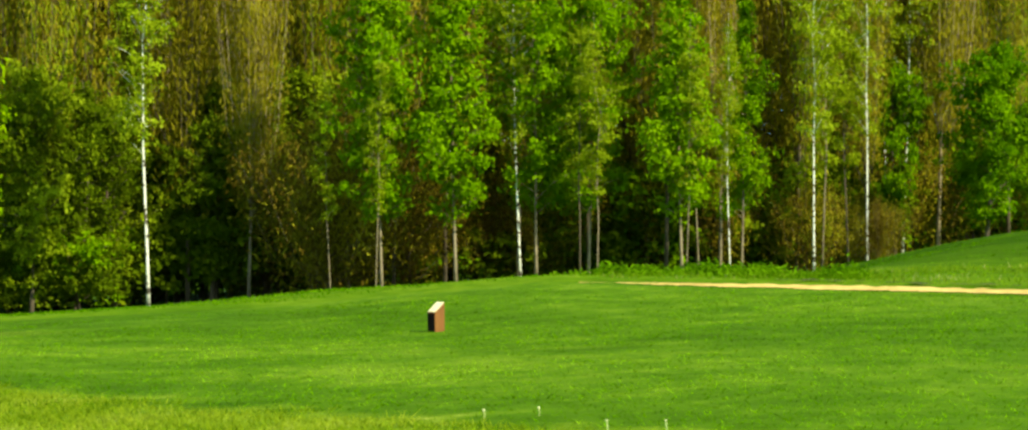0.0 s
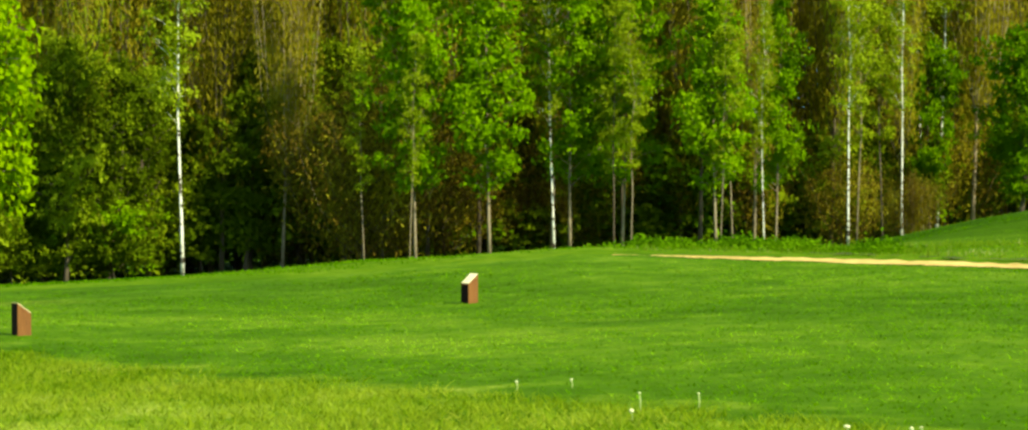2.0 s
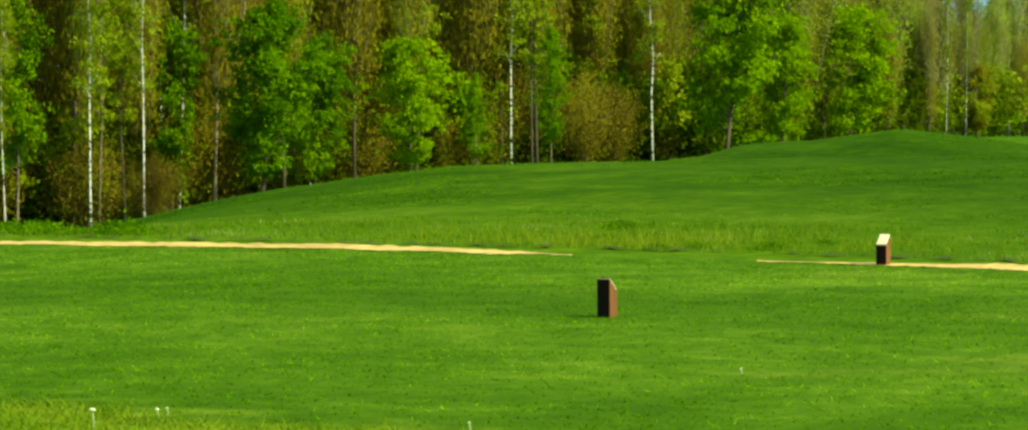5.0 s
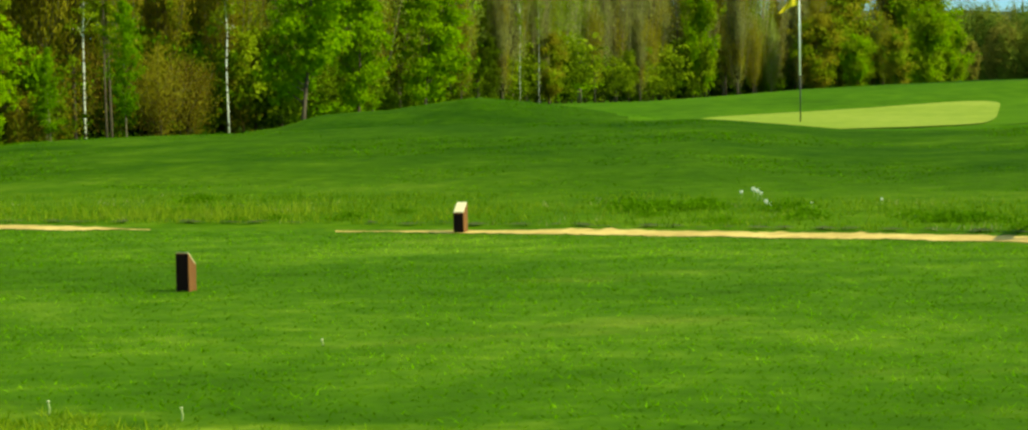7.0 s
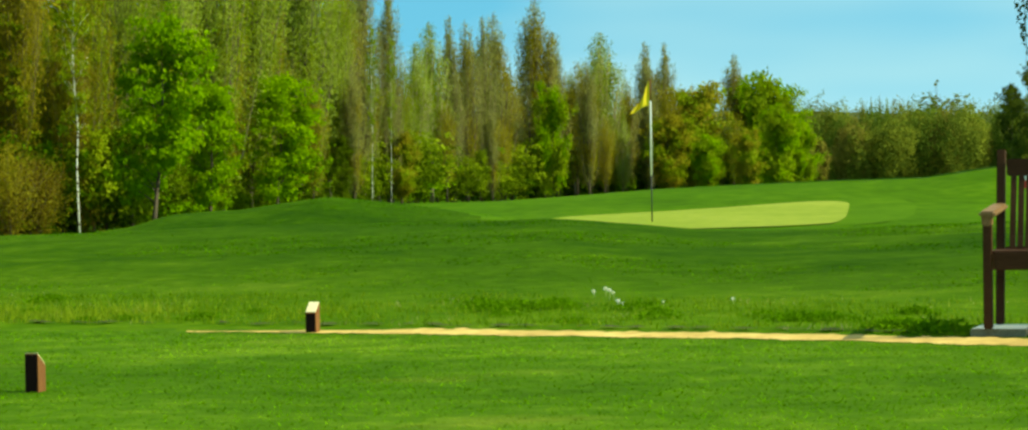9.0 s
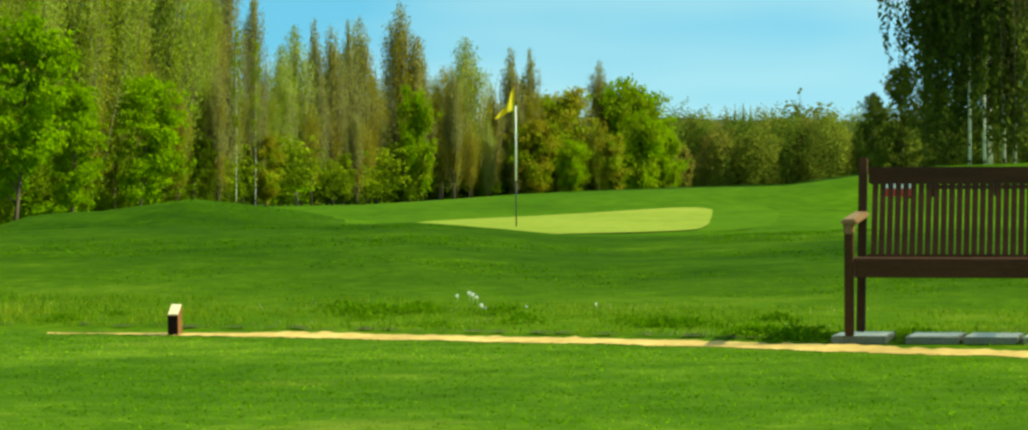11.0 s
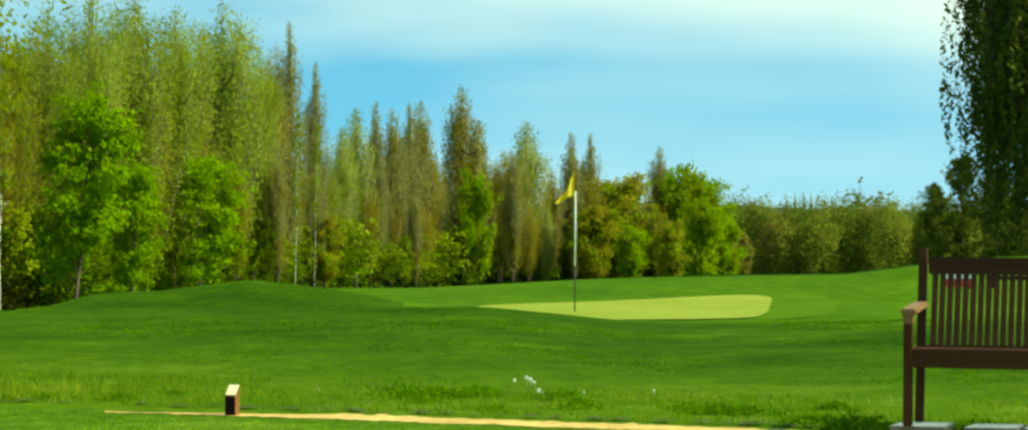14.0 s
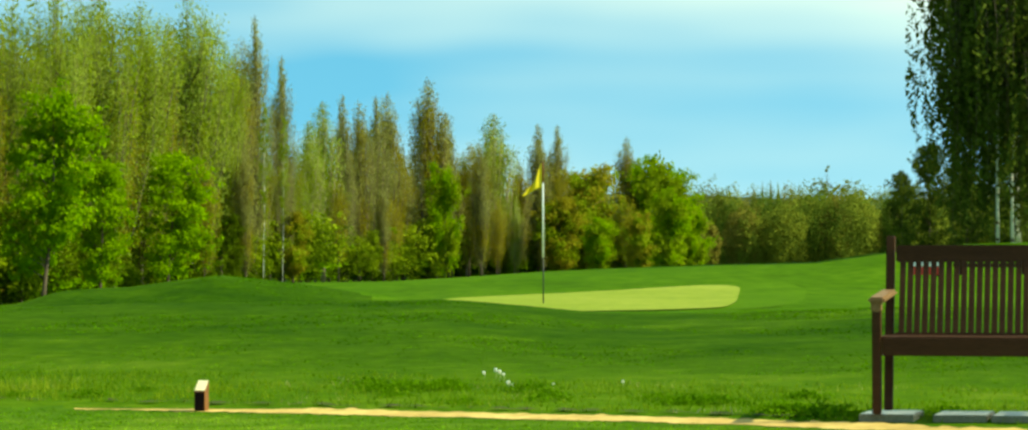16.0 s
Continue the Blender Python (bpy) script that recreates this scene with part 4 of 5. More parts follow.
# the wood behind: rows of thin trees and dark shrubs
for row in range(3):
    u = -2250 + row * 23
    while u < 1000 - row * 60:
        d = wood_d(u) + 2 + row * 4.2 + pick.uniform(-1.5, 1.5)
        if u < 125:
            plant("bare", u, d, tall=pick.uniform(11.5, 15.0), wide=pick.uniform(0.8, 1.15))
        elif u < 620:
            plant("bare", u, d, pick.uniform(200, 330), wide=pick.uniform(0.8, 1.15))
        else:
            plant("bare", u, d + 6, pick.uniform(60, 130), wide=1.0)
        u += pick.uniform(70, 110) * 80 / d
for row in range(2):
    u = -2250 + row * 30
    while u < 1300:
        d = wood_d(u) + 1.5 + row * 5 + pick.uniform(-1, 1)
        plant("shrub", u, d, tall=pick.uniform(2.2, 3.6), wide=pick.uniform(0.9, 1.3))
        u += pick.uniform(70, 120) * 80 / d
u = -2250
while u < 500:
    d = wood_d(u) + 9 + pick.uniform(-2, 2)
    plant("ivy", u, d, tall=pick.uniform(6, 9) + (2 if u < -1350 else 0), wide=pick.uniform(0.8, 1.2))
    u += pick.uniform(110, 170) * 80 / d

# ---- weeping birch and dark shrubs beyond the bench ----


def make_weeping():
    """A weeping birch: white stems, arching limbs and long hanging strands of small leaves."""
    rng = np.random.default_rng(7)
    root = new("weeping_birch")
    vs, fs, tv, tf, pts = [], [], [], [], []
    for sx, lean in ((0.0, 0.15), (0.33, 0.5)):
        line = [(sx + lean * (k / 6) ** 1.5 + 0.03 * rng.normal(), 0.05 * rng.normal(), 10.0 * k / 6 - 0.2 * (k == 0)) for k in range(7)]
        tube(vs, fs, line, [0.042 * (1 - 0.8 * k / 6) for k in range(7)], 8)
        for i in range(46):
            h = rng.uniform(0.35, 0.98)
            k = h * 6
            k0 = min(5, int(k))
            o = np.array(line[k0]) + (np.array(line[k0 + 1]) - np.array(line[k0])) * (k - k0)
            w, r = rng.uniform(0, 6.283), rng.uniform(0.4, 2.15) * (1.15 - 0.6 * h)
            p1 = o + np.array([math.cos(w) * r * 0.6, math.sin(w) * r * 0.6, 0.5])
            p2 = o + np.array([math.cos(w) * r, math.sin(w) * r, 0.1])
            tube(tv, tf, [o, p1, p2], [0.03, 0.02, 0.008], 4)
            for _ in range(8):
                t = rng.uniform(0.3, 1.1)
                s0 = p1 + (p2 - p1) * t + rng.normal(size=3) * 0.18
                long = rng.uniform(0.6, 4.2)
                bow, turn = rng.uniform(0.05, 0.3), rng.uniform(0, 6.283)
                m = int(long * 22)
                z = np.linspace(0, long, m)
                q = s0 + np.stack([bow * np.sin(z * 1.3 + turn) - bow * math.sin(turn) + rng.normal(size=m) * 0.05, rng.normal(size=m) * 0.06, -z], 1)
                pts.append(q[q[:, 2] > 0.4])
                tube(tv, tf, [s0, s0 + np.array([0.08, 0, -long * 0.5]), s0 + np.array([0.05, 0, -long])], [0.006, 0.005, 0.003], 3)
    part("trunk", mesh_from("trunk", vs, fs, True), BARK_BIRCH, root)
    part("twig_curtain", mesh_from("twig_curtain", tv, tf, True), BARK, root, "thin dark hanging twigs")
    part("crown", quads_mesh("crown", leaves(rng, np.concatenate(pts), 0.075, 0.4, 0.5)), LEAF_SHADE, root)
    return tagged(root, "weeping birch with white stems and dark hanging foliage", "tree")


p = spot(1768, 66)
make_weeping().matrix_basis = Matrix.Translation((p.x, p.y, gz(p) - 0.1)) @ Matrix.Rotation(-0.4, 4, 'Z')
p = spot(1835, 67)
copy_thing(bpy.data.objects["weeping_birch"], Matrix.Translation((p.x, p.y, gz(p) - 0.1)) @ Matrix.Rotation(2.0, 4, 'Z'))
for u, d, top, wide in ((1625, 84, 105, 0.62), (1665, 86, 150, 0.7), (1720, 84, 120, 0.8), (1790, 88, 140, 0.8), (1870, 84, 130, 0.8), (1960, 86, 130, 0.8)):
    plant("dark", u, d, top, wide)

p = spot(1800, 70)
copy_thing(bpy.data.objects["weeping_birch"], Matrix.Translation((p.x, p.y, gz(p) - 0.1)) @ Matrix.Rotation(4.1, 4, 'Z'))

# ---- far woodland and the distant hill ----


def far_wood(name, seed, us, ds, tops, n, size, mats, label):
    """Distant woodland: many rounded crowns of small leaf clumps, too far to count."""
    rng = np.random.default_rng(seed)
    q, ways, ids = [], [], []
    for i in range(n):
        u = rng.uniform(*us)
        d = rng.uniform(*ds) + (wood_d(u) if ds[0] < 100 else 0)
        p = spot(u, d)
        z0 = gz(p)
        h = (EYE + d * rng.uniform(*tops) / K - z0)
        r = h * rng.uniform(0.2, 0.34)
        m = 2500
        w = rng.normal(size=(m, 3))
        w /= np.linalg.norm(w, axis=1)[:, None]
        w *= (rng.uniform(0.6, 1.05, m) ** 0.7 * (1 + 0.22 * np.sin(w[:, 0] * 5 + i) * np.cos(w[:, 2] * 6) + 0.12 * np.sin(w[:, 0] * 13 + 2 * i) * np.sin(w[:, 2] * 11 + i)))[:, None]
        c = np.array([p.x, p.y, z0 + h * 0.55])
        q.append(c + w * np.array([r, r, h * 0.5]))
        ways.append(w / np.linalg.norm(w, axis=1)[:, None] + np.array([0, 0, 0.3]))
        ids += [rng.integers(len(mats))] * m
    me = quads_mesh(name, leaves(rng, np.concatenate(q), size, 0.0, 0.6, 0.3, np.concatenate(ways), 0.55))
    for m in mats:
        me.materials.append(m)
    me.polygons.foreach_set("material_index", np.array(ids, dtype=np.int32))
    return tagged(part(name, me, None), label, "woodland", kind="stuff")


far_wood("far_woodland", 3, (1290, 2100), (290, 350), (22, 70), 190, 0.13, (LEAF_FAR, LEAF_FAR_DARK, LEAF_FAR_BROWN, LEAF_FAR, LEAF_FAR_DARK), "distant mixed woodland in olive and dark green")
far_wood("far_woodland", 4, (560, 1330), (218, 240), (5, 50), 70, 0.16, (LEAF_FAR, LEAF_FAR_BROWN, LEAF_FAR_DARK), "woodland behind the poplars in olive and brown")


far_wood("deep_woodland", 5, (-2300, 130), (13, 21), (430, 560), 44, 0.13, (LEAF_WOOD, LEAF_OLIVE, LEAF_WOOD), "deep olive-brown woodland behind the edge trees")
far_wood("deep_woodland", 6, (130, 540), (13, 21), (170, 300), 16, 0.14, (LEAF_WOOD, LEAF_OLIVE), "deep olive-brown woodland behind the edge trees")


def build_far_hill():
    """A low wooded ridge on the skyline."""
    verts, faces = [], []
    us = np.arange(500, 2700, 25.0)
    for k, d in enumerate((900, 1000, 1100, 1300)):
        for u in us:
            top = 56 + 6 * math.sin(u * 0.006 + 1) + 4 * noise.noise((u * 0.02, 2, 0))
            z = EYE + d * (top * (0, 0.75, 1.0, 0.5)[k] - (60 if k == 0 else 0)) / K
            p = spot(u, d, z)
            verts.append(p)
    n = len(us)
    for k in range(3):
        for j in range(n - 1):
            faces.append((k * n + j, k * n + j + 1, (k + 1) * n + j + 1, (k + 1) * n + j))
    tagged(part("distant_hill", mesh_from("distant_hill", verts, faces, True), LEAF_DARK_GROUND), "low dark wooded hill on the skyline", "hill", kind="structure")


LEAF_DARK_GROUND = noisy("distant_woods", [(0.3, (0.035, 0.055, 0.03)), (0.7, (0.07, 0.095, 0.05))], 0.03, 0.2, 1.0, 0.5, gloss=0.02, dist=2.0)
build_far_hill()
bare_dome = make_tree("bare_tree", 131, 10.0, 4.2, 2.6, "dome", (BARK, LEAF_FAR), 2600, 0.13, 60, 0.2, 0.7, 0.6, twig=1.4, label="bare rounded tree on the skyline")
p = spot(1530, 350)
bare_dome.matrix_basis = Matrix.Translation((p.x, p.y, gz(p) - 0.3)) @ Matrix.Scale((EYE + 350 * 79 / K - gz(p)) / 10.0, 4)
for u, top in ((1402, 74), (1414, 78), (1428, 80), (1440, 76), (1470, 72)):
    plant("poplar", u, 420, top, 0.55)

# first trees that found no place are taken away again
for lot in PROTO.values():
    for ob in lot:
        if ob.name not in USED:
            for child in list(ob.children):
                bpy.data.objects.remove(child)
            bpy.data.objects.remove(ob)

# ---- bench ----


def make_bench():
    """A slatted wooden garden bench, seen from the front; its length runs along x, its front faces -y."""
    L, D = 1.55, 0.48
    root = new("garden_bench")
    # back posts, slightly raked above the seat
    for x in (0.0, L - 0.05):
        bm = bmesh.new()
        box(bm, x, D - 0.06, 0.0, x + 0.048, D, 1.02, 0.006)
        for v in bm.verts:
            if v.co.z > 0.5:
                v.co.y += (v.co.z - 0.45) * 0.24
        part("back_post", bm, WOOD_DARK, root)
        bm = bmesh.new()
        box(bm, x - 0.008, 0.0, 0.0, x + 0.042, 0.06, 0.67, 0.006)
        part("front_leg", bm, WOOD_DARK, root)
        bm = bmesh.new()
        box(bm, x - 0.025, -0.03, 0.67, x + 0.07, D + 0.03, 0.705, 0.012)
        for v in bm.verts:
            if v.co.y < -0.01:
                v.co.z -= 0.035
        rest = part("armrest", bm, WOOD_ARM, root, "pale armrest")
        bm = bmesh.new()
        box(bm, x - 0.012, -0.012, 0.585, x + 0.046, 0.066, 0.655, 0.010)
        part("arm_block", bm, WOOD_ARM, rest, "pale block under the armrest")
        bm = bmesh.new()
        box(bm, x + 0.005, 0.07, 0.33, x + 0.04, D - 0.06, 0.42, 0.004)
        part("side_rail", bm, WOOD_DARK, root)
    bm = bmesh.new()
    box(bm, 0.055, 0.01, 0.335, L - 0.06, 0.05, 0.435, 0.005)
    part("front_apron", bm, WOOD_DARK, root)
    for k in range(6):
        bm = bmesh.new()
        box(bm, 0.01, 0.03 + k * 0.068, 0.424, L - 0.01, 0.03 + k * 0.068 + 0.056, 0.442, 0.004)
        part("seat_slat", bm, WOOD_DARK, root)
    bm = bmesh.new()
    y = D - 0.05 + 0.45 * 0.24
    box(bm, 0.06, y, 0.865, L - 0.06, y + 0.035, 0.965, 0.008)
    part("top_rail", bm, WOOD_DARK, root)
    bm = bmesh.new()
    box(bm, 0.06, D - 0.05, 0.40, L - 0.06, D - 0.015, 0.455, 0.005)
    part("lower_rail", bm, WOOD_DARK, root)
    me = None
    n = 31
    for i in range(n):
        x = 0.085 + i * (L - 0.20) / (n - 1)
        if me is None:
            bm = bmesh.new()
            box(bm, 0, 0.0, 0.0, 0.032, 0.026, 0.43, 0.002)
            for v in bm.verts:
                v.co.y += v.co.z * 0.24
            ob = part("back_slat", bm, WOOD_DARK, root)
            me = ob.data
        else:
            ob = part("back_slat", me, WOOD_DARK, root)
        ob.location = (x, D - 0.045, 0.45)
    return tagged(root, "dark brown slatted wooden bench on pale paving slabs", "bench")


BENCH_TURN = -28.4
p = spot(1581, 17.0)
make_bench().matrix_basis = Matrix.Translation((p.x, p.y, 0.065)) @ Matrix.Rotation(radians(BENCH_TURN), 4, 'Z')


def build_slab(x0, x1, y0, y1):
    bm = bmesh.new()
    box(bm, x0, y0, -0.12, x1, y1, 0.0, 0.006)
    for v in bm.verts:
        v.co.z += 0.004 * noise.noise((v.co.x * 9, v.co.y * 9, x0))
    bm.normal_update()
    for face in bm.faces:
        face.material_index = 1 if abs(face.normal.z) < 0.5 else 0
    ob = tagged(part("paving_slab", bm, STONE), "pale rectangular paving slab set in the grass", "paving slab", "slabs under the bench")
    ob.data.materials.append(STONE_SIDE)
    ob.matrix_basis = Matrix.Translation((p.x, p.y, 0.064)) @ Matrix.Rotation(radians(BENCH_TURN), 4, 'Z')


for x0, x1 in ((-0.09, 0.225), (0.335, 0.64), (0.665, 0.97), (0.995, 1.3), (1.33, 1.64)):
    build_slab(x0, x1, 0.04, 0.50)

# ---- tee markers ----


def make_marker():
    """A wooden tee marker: an upright block with a slanted pale top that falls towards -y."""
    root = new("tee_marker")
    w, d, h, f = 0.070, 0.092, 0.190, 0.128
    bm = bmesh.new()
    box(bm, -w / 2, -d / 2, -0.03, w / 2, d / 2, h, 0.0)
    for v in bm.verts:
        if v.co.z > 0.1 and v.co.y < 0:
            v.co.z = f
    bmesh.ops.bevel(bm, geom=list(bm.edges), offset=0.003, segments=1, affect='EDGES')
    bm.normal_update()
    # front and back faces are near black, the rest red-brown
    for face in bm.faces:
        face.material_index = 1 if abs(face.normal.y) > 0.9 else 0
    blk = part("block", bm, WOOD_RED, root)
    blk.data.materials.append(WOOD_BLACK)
    bm = bmesh.new()
    box(bm, -w / 2 + 0.003, -d / 2 + 0.003, 0.0, w / 2 - 0.003, d / 2 - 0.003, 0.004, 0.0)
    for v in bm.verts:
        v.co.z += f + 0.0015 + (v.co.y + d / 2) / d * (h - f)
    part("slanted_top", bm, WOOD_TOP, root, "pale weathered top")
    return tagged(root, "red-brown wooden tee marker block on the grass", "tee marker", "tee markers")


marker = None
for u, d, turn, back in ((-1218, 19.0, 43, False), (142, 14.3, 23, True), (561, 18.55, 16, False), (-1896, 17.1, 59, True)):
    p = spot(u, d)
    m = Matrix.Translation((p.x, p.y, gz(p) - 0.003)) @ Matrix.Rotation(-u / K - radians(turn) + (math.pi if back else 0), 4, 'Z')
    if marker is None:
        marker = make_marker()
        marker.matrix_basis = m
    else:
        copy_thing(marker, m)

# ---- flag on the green ----


def make_flag():
    root = new("golf_flag")
    vs, fs = [], []
    tube(vs, fs, [(0, 0, -0.1), (0, 0, 0.35), (0, 0, 0.74)], [0.011, 0.011, 0.011], 8)
    part("lower_pole", mesh_from("lower_pole", vs, fs, True), BLACK, root, "dark lower section")
    vs, fs = [], []
    tube(vs, fs, [(0, 0, 0.742), (0, 0, 1.9), (0, 0, 1.905)], [0.016, 0.015, 0.013], 8)
    upper = part("upper_pole", mesh_from("upper_pole", vs, fs, True), WHITE, root, "white upper section")
    vs, fs = [], []
    tube(vs, fs, [(0, 0, 1.906), (0, 0, 2.24)], [0.012, 0.012], 8)
    part("tip", mesh_from("tip", vs, fs, True), WOOD_RED, upper, "dark red tip")
    # a limp cloth that hangs in folds from the tip
    nx, nz = 14, 16
    verts, faces = [], []
    for side in (0, 1):
        for k in range(nz + 1):
            for j in range(nx + 1):
                s, t = j / nx, k / nz
                x = -0.015 - s * (0.06 + 0.21 * (0.25 + t ** 1.2))
                y = 0.05 * math.sin(s * 9 + t * 2) * s + 0.003 * side
                z = 2.225 - t * 0.40 - s * (0.26 - 0.14 * t) + 0.02 * math.sin(s * 6)
                verts.append((x, y, z))
    n = (nx + 1) * (nz + 1)
    for k in range(nz):
        for j in range(nx):
            a = k * (nx + 1) + j
            faces.append((a, a + 1, a + nx + 2, a + nx + 1))
            faces.append((n + a + nx + 1, n + a + nx + 2, n + a + 1, n + a))
    for j in range(nx):
        a, b = j, nz * (nx + 1) + j
        faces.append((a, n + a, n + a + 1, a + 1))
        faces.append((b, b + 1, n + b + 1, n + b))
    for k in range(nz):
        a, b = k * (nx + 1), k * (nx + 1) + nx
        faces.append((a, a + nx + 1, n + a + nx + 1, n + a))
        faces.append((b, n + b, n + b + nx + 1, b + nx + 1))
    part("cloth", mesh_from("cloth", verts, faces, True), YELLOW, root, "yellow cloth hanging in folds")
    return tagged(root, "golf flag with yellow cloth on a white and black pole", "flag")


p = spot(1081, 46)
make_flag().matrix_basis = Matrix.Translation((p.x, p.y, gz(p))) @ Matrix.Rotation(-1081 / K, 4, 'Z')

# ---- low sign and rail far behind the bench ----
p = spot(1662, 57)
sign = new("low_sign")
for x in (-0.2, 0.2):
    bm = bmesh.new()
    box(bm, x - 0.02, 0.02, -0.1, x + 0.02, 0.05, 0.36, 0.004)
    part("post", bm, WOOD_DARK, sign)
bm = bmesh.new()
box(bm, -0.28, -0.01, 0.20, 0.28, 0.015, 0.42, 0.004)
part("white_panel", bm, WHITE, sign, "white upper panel")
bm = bmesh.new()
box(bm, -0.28, -0.01, 0.04, 0.28, 0.015, 0.196, 0.004)
part("red_panel", bm, RED, sign, "red lower panel")
sign.matrix_basis = Matrix.Translation((p.x, p.y, gz(p))) @ Matrix.Rotation(-1662 / K, 4, 'Z')
fence = new("low_rail")
bm = bmesh.new()
box(bm, 0.5, 0.0, 0.16, 3.2, 0.05, 0.24, 0.006)
part("rail", bm, WOOD_DARK, fence)
for x in (0.6, 1.8, 3.0):
    bm = bmesh.new()
    box(bm, x, 0.05, -0.2, x + 0.07, 0.12, 0.26, 0.006)
    part("post", bm, WOOD_DARK, fence)
fence.matrix_basis = Matrix.Translation((p.x, p.y, gz(p) + 0.02)) @ Matrix.Rotation(-1662 / K, 4, 'Z')
tagged(fence, "low dark timber rail across the grass", "rail")
tagged(sign, "low red and white board standing on the grass", "sign")

# ---- grass ----


def blades(name, seed, n, us, ds, keep, high, width, mat, label, tilt=0.35, clump=0.0):
    """Many single blades of grass, too many to count."""
    rng = np.random.default_rng(seed)
    u = rng.uniform(us[0], us[1], n)
    d = np.sqrt(rng.uniform(ds[0] ** 2, ds[1] ** 2, n))
    x, y = d * np.sin(u / K), d * np.cos(u / K)
    ok = keep(x, y, u, d)
    if clump:
        g = np.array([noise.noise((a * 0.8, b * 0.8, seed)) + 0.6 * noise.noise((a * 2.6, b * 2.6, seed)) for a, b in zip(x, y)])
        ok &= g > rng.normal(size=n) * 0.25 - 0.3 + clump
    x, y = x[ok], y[ok]
    m = len(x)
    z = ground_z(x, y)
    h = rng.uniform(high[0], high[1], m) * rng.uniform(0.6, 1.0, m)
    w = rng.uniform(0, 2 * math.pi, m)
    a = rng.normal(size=(m, 2)) * tilt * h[:, None]
    s = width * rng.uniform(0.6, 1.4, m)
    base = np.stack([x, y, z - 0.006], 1)
    side = np.stack([np.cos(w) * s, np.sin(w) * s, np.zeros(m)], 1)
    tip = base + np.stack([a[:, 0], a[:, 1], h], 1)
    me = tris_mesh(name, np.stack([base - side, base + side, tip], 1))
    return tagged(part(name, me, mat), label, "grass", kind="stuff")


off_path = lambda x, y, u, d: (d < lookup(DP, u) + 0.02) | (d > lookup(DP, u) + 0.62)
blades("mown_grass", 1, 190000, (-2150, 2100), (8.6, 23.2), lambda x, y, u, d: (d < lookup(DP, u) + 0.06) & ~in_rough(x, y), (0.010, 0.022), 0.006, BLADE_TEE, "short mown green grass of the tee", 2.0)
blades("straw_grass", 8, 120000, (-2150, 400), (8.0, 16.5), lambda x, y, u, d: in_rough(x, y), (0.02, 0.055), 0.004, BLADE_STRAW, "patches of pale dry grass", 0.9, 0.14)
blades("long_grass", 2, 80000, (-2150, 400), (8.0, 16.5), lambda x, y, u, d: in_rough(x, y), (0.015, 0.05), 0.0045, BLADE_TEE, "longer yellowish grass at the tee's near edge", 0.9)
blades("verge_grass", 3, 75000, (-1050, 2100), (16.5, 27.0), lambda x, y, u, d: (d > lookup(DP, u) + 0.6) & (d < lookup(DP, u) + 3.6), (0.02, 0.065), 0.006, BLADE_DRY, "tufted long grass behind the path", 0.4, 0.12)
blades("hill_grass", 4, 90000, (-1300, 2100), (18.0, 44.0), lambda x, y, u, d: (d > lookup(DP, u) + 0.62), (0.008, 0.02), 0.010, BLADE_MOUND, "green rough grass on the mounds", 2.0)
blades("edge_grass", 5, 16000, (-2150, -560), (21.5, 25.0), lambda x, y, u, d: (d > lookup(DP, u) + (0.7)), (0.01, 0.032), 0.010, BLADE, "grass along the tee's far edge", 0.4, 0.05)

blades("tee_tufts", 6, 100000, (-2150, 2100), (8.6, 22.0), lambda x, y, u, d: (d < lookup(DP, u)) & ~in_rough(x, y), (0.012, 0.026), 0.006, BLADE_TUFT, "small brighter tufts in the mown tee", 1.2, 0.24)
blades("dry_grass", 9, 9000, (-150, 620), (18.5, 22.5), lambda x, y, u, d: (d > lookup(DP, u) + 0.6) & (d < lookup(DP, u) + 2.0), (0.04, 0.13), 0.004, BLADE_STRAW, "tall pale dry grass behind the path", 0.3, 0.3)
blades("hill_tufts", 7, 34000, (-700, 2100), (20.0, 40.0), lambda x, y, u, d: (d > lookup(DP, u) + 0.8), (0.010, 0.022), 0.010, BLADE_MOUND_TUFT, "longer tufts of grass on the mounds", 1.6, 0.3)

# ---- weeds and flowers ----


def make_weed(seed):
    rng = np.random.default_rng(seed)
    root = new("weed_clump")
    q = rng.normal(size=(260, 3)) * np.array([0.16, 0.12, 0.05])
    q[:, 2] = np.abs(q[:, 2]) + 0.01 + 0.10 * np.maximum(0, 1 - np.hypot(q[:, 0], q[:, 1]) * 4)
    part("foliage", quads_mesh("foliage", leaves(rng, q, 0.030, 0.0, 0.4, 0.8)), WEED, root)
    return tagged(root, "dark green leafy weeds behind the path", "weed")


weeds = [make_weed(201), make_weed(202)]
wr = random.Random(8)
spots = [(wr.uniform(-990, -590), 1.0 + wr.uniform(0, 0.9), wr.uniform(0.7, 1.2)) for _ in range(13)] + [(wr.uniform(800, 940), 2.2 + wr.uniform(0, 0.6), wr.uniform(0.45, 0.65)) for _ in range(8)]
# Clumps at 1400 to 1550 stand in for the bench's shadow on the bank.
spots += [(wr.uniform(1270, 1350), 1.4 + wr.uniform(0, 0.5), wr.uniform(0.4, 0.7)) for _ in range(5)] + [(wr.uniform(1400, 1550), 0.9 + wr.uniform(0, 0.4), wr.uniform(0.5, 0.7)) for _ in range(4)]
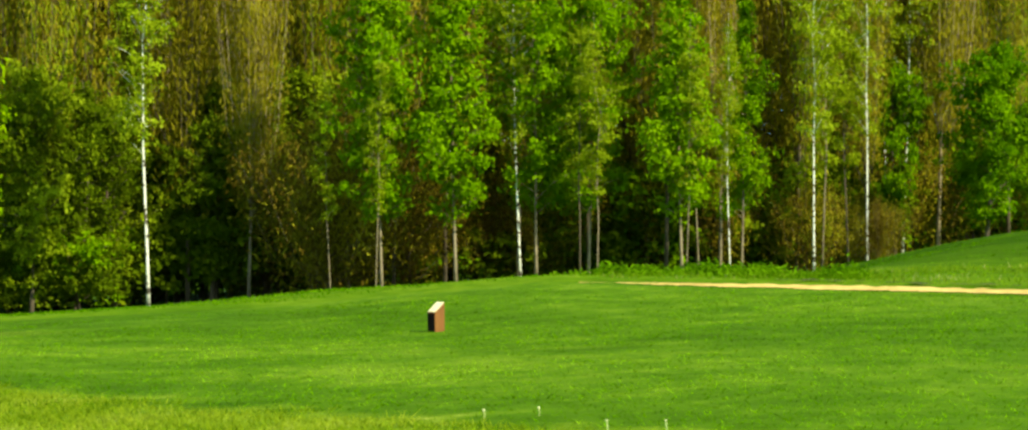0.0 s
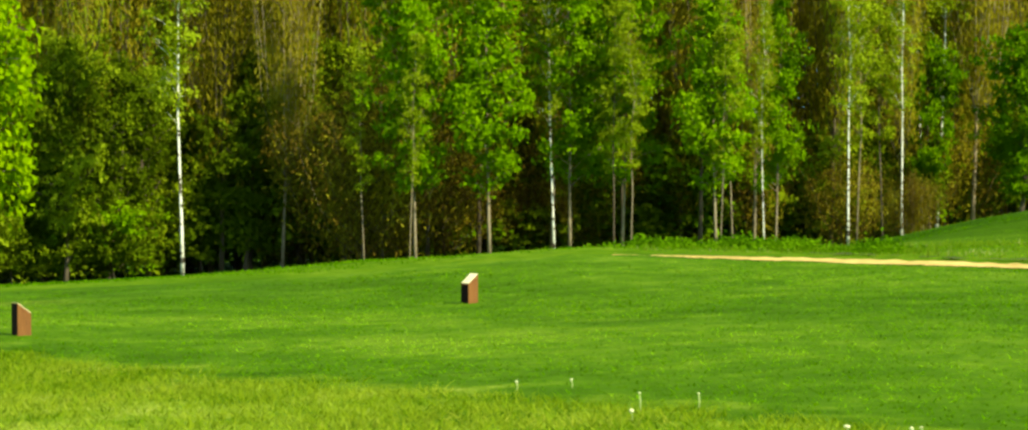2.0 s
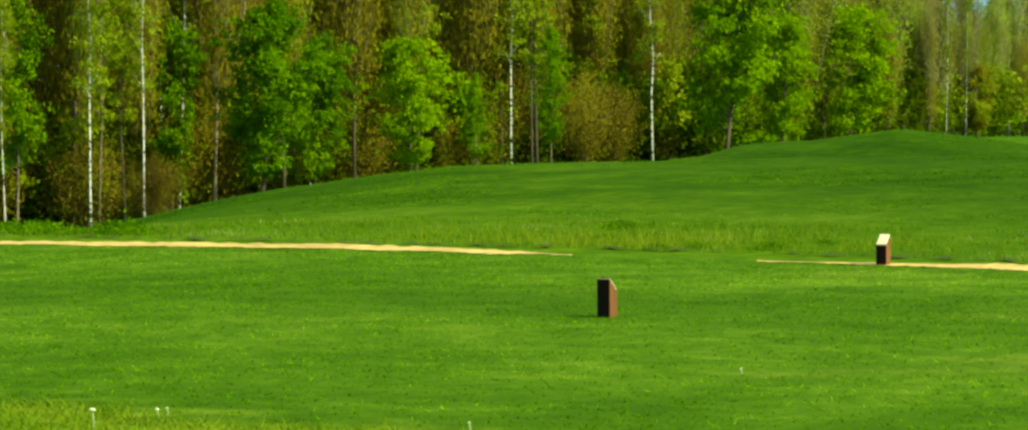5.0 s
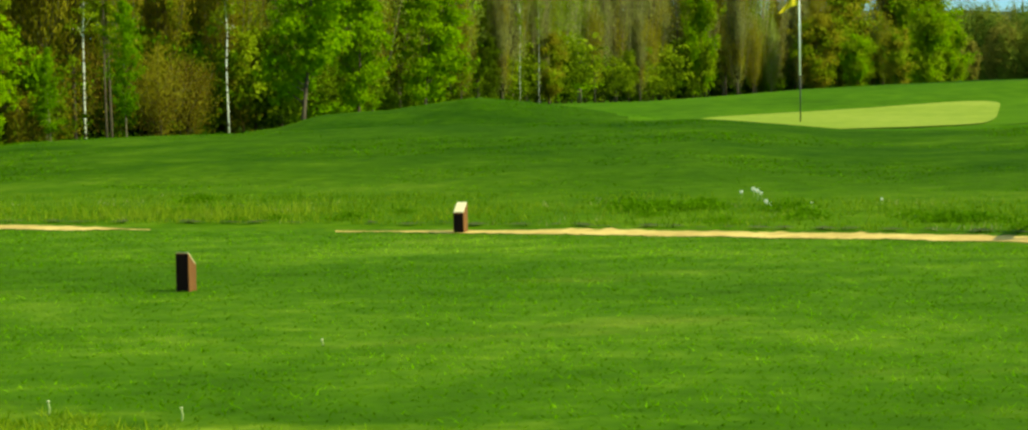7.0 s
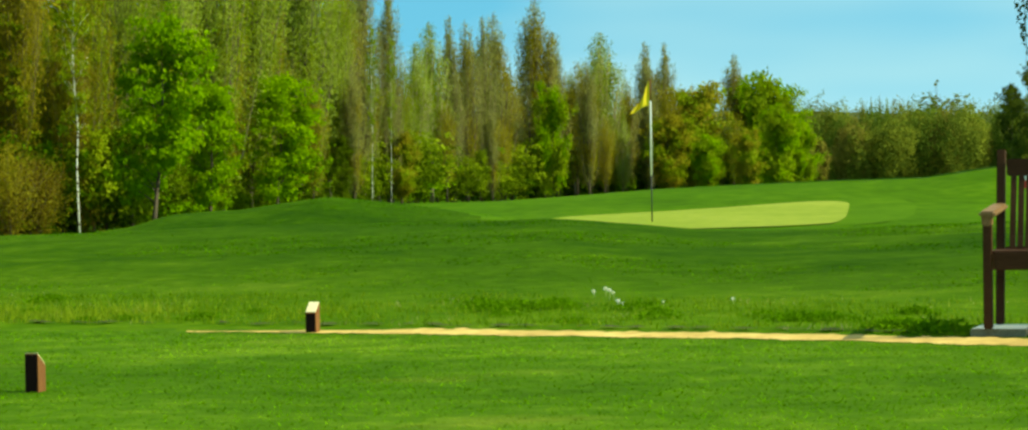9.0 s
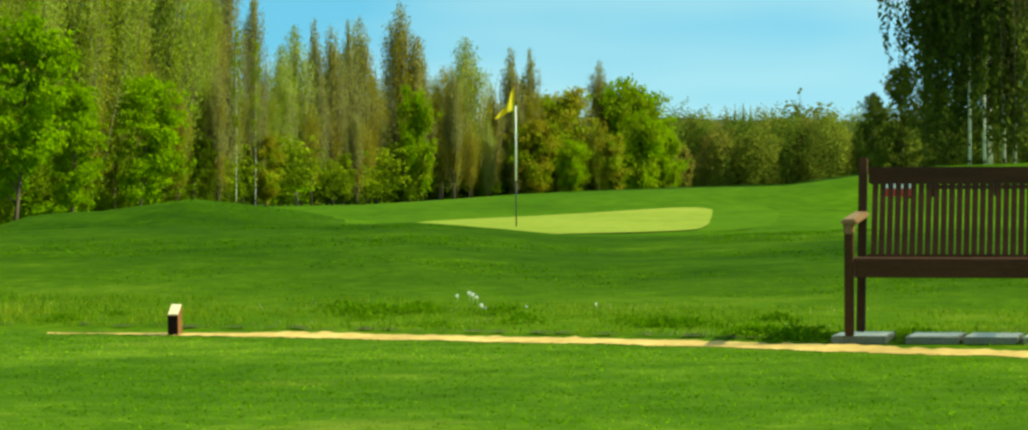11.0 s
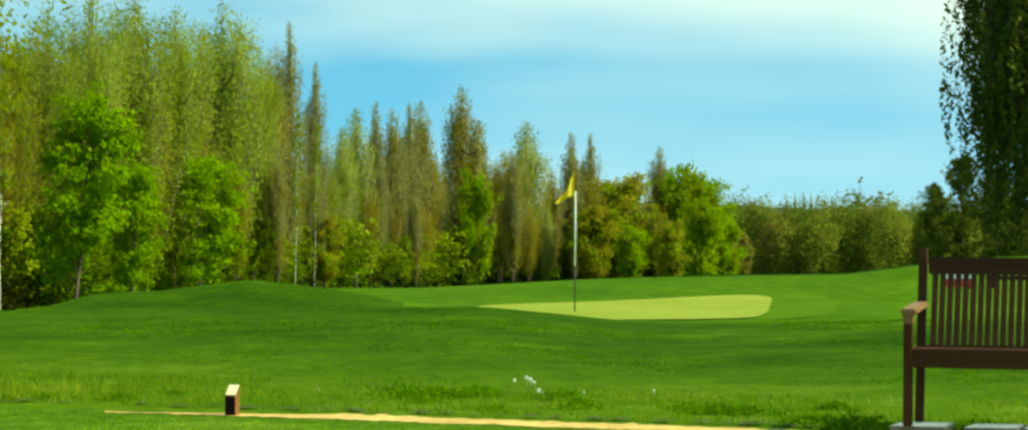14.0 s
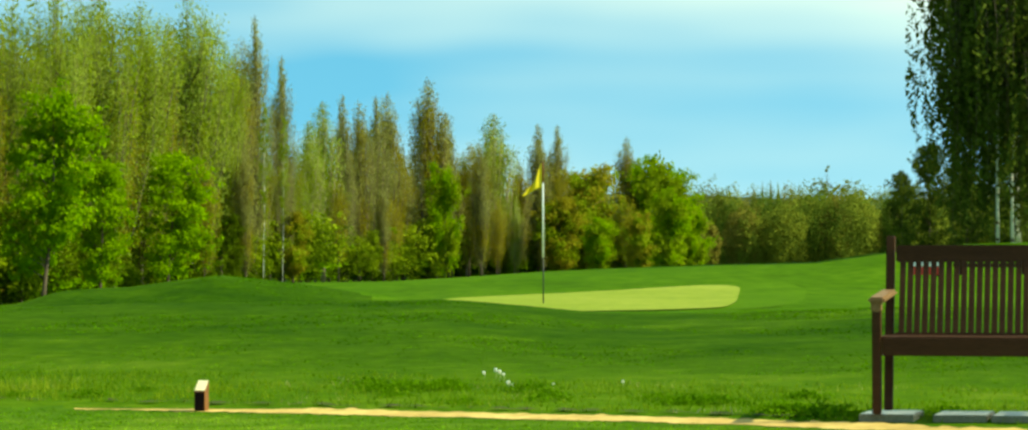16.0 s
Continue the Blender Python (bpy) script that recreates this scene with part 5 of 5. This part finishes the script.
spots += [(1500, 0.75, 0.9), (1530, 0.7, 0.8), (1470, 0.8, 0.6), (1440, 0.75, 0.5)]
spots += [(wr.uniform(100, 2000), 0.75 + wr.uniform(0, 2.2), wr.uniform(0.3, 0.7)) for _ in range(18)]
for i, (u, dd, s) in enumerate(spots):
    p = spot(u, float(lookup(DP, u)) + dd)
    m = Matrix.Translation((p.x, p.y, gz(p) - 0.005)) @ Matrix.Rotation(wr.uniform(0, 6.28), 4, 'Z') @ Matrix.Diagonal((s, s, 0.6 * s, 1))
    if i < 2:
        weeds[i].matrix_basis = m
    else:
        copy_thing_scaled(weeds[i % 2], m)


def make_clock(h, r, closed):
    """A dandelion: stalk and seed head, or a bare stalk with a small cap."""
    root = new("dandelion")
    vs, fs = [], []
    tube(vs, fs, [(0, 0, -0.01), (0.004, 0, h * 0.5), (0.0, 0.003, h)], [0.0035, 0.003, 0.003], 6)
    part("stalk", mesh_from("stalk", vs, fs, True), STALK, root)
    bm = bmesh.new()
    bmesh.ops.create_icosphere(bm, subdivisions=2, radius=r * 0.75)
    for v in bm.verts:
        v.co *= 1 + 0.14 * noise.noise(v.co * 90)
        if closed:
            v.co.z *= 0.5
        v.co.z += h + (0.2 if closed else 0.6) * r
    part("seed_head", bm, FLUFF, root)
    return tagged(root, "dandelion with a pale seed head in the grass", "dandelion", "dandelions")


for u, v, h, r, closed in ((-970, -476, 0.03, 0.012, False), (-642, -516, 0.07, 0.016, True), (-545, -495, 0.02, 0.010, False), (-530, -492, 0.022, 0.009, True), (-1146, -428, 0.03, 0.009, False), (-1062, -425, 0.03, 0.008, False),
                           (-958, -462, 0.07, 0.008, True), (-868, -458, 0.06, 0.008, True), (-70, -530, 0.045, 0.008, True), (130, -545, 0.04, 0.008, True), (346, -435, 0.02, 0.007, False)):
    p = spot(u, EYE * K / -v)
    p.z = gz(p)
    d = (EYE - p.z) * K / -v
    p = spot(u, d)
    make_clock(h, r, closed).location = (p.x, p.y, gz(p))


def make_flower(h, r):
    """A white flower: stalk, six petals round a yellow eye."""
    root = new("white_flower")
    vs, fs = [], []
    tube(vs, fs, [(0, 0, -0.01), (0.005, 0, h * 0.6), (0, 0, h)], [0.004, 0.003, 0.003], 5)
    stalk = part("stalk", mesh_from("stalk", vs, fs, True), STALK, root)
    for k in range(6):
        w = k * math.pi / 3
        c, s = math.cos(w), math.sin(w)
        bm = bmesh.new()
        bmesh.ops.create_icosphere(bm, subdivisions=1, radius=1.0)
        for q in bm.verts:
            x, y, z = q.co
            a, b = 0.55 * r * (1 + x), 0.3 * r * y
            q.co = Vector((a * c - b * s, -0.004 * z, h + a * s + b * c))
        part("petal", bm, WHITE, stalk)
    bm = bmesh.new()
    bmesh.ops.create_icosphere(bm, subdivisions=1, radius=r * 0.28)
    for q in bm.verts:
        q.co += Vector((0, -0.005, h))
    part("eye", bm, YELLOW, stalk)
    return tagged(root, "small white flower in the grass bank", "flower", "white flowers")


flower = None
for u, v, s in ((990, -207, 1.0), (1008, -203, 1.1), (1014, -205, 1.2), (1020, -210, 0.9), (1027, -222, 1.1), (1034, -226, 0.8), (1202, -222, 0.8), (1096, -226, 0.6), (-310, -140, 0.6)):
    near = float(lookup(DP, u)) + 1.0
    d = min((near + 0.05 * i for i in range(200)), key=lambda r: abs(EYE + r * v / K - gz(spot(u, r)) - 0.07 * s))
    p = spot(u, d)
    m = Matrix.Translation((p.x, p.y, gz(p))) @ Matrix.Rotation(-u / K, 4, 'Z') @ Matrix.Scale(s, 4)
    if flower is None:
        flower = make_flower(0.055, 0.014)
        flower.matrix_basis = m
    else:
        copy_thing_scaled(flower, m)
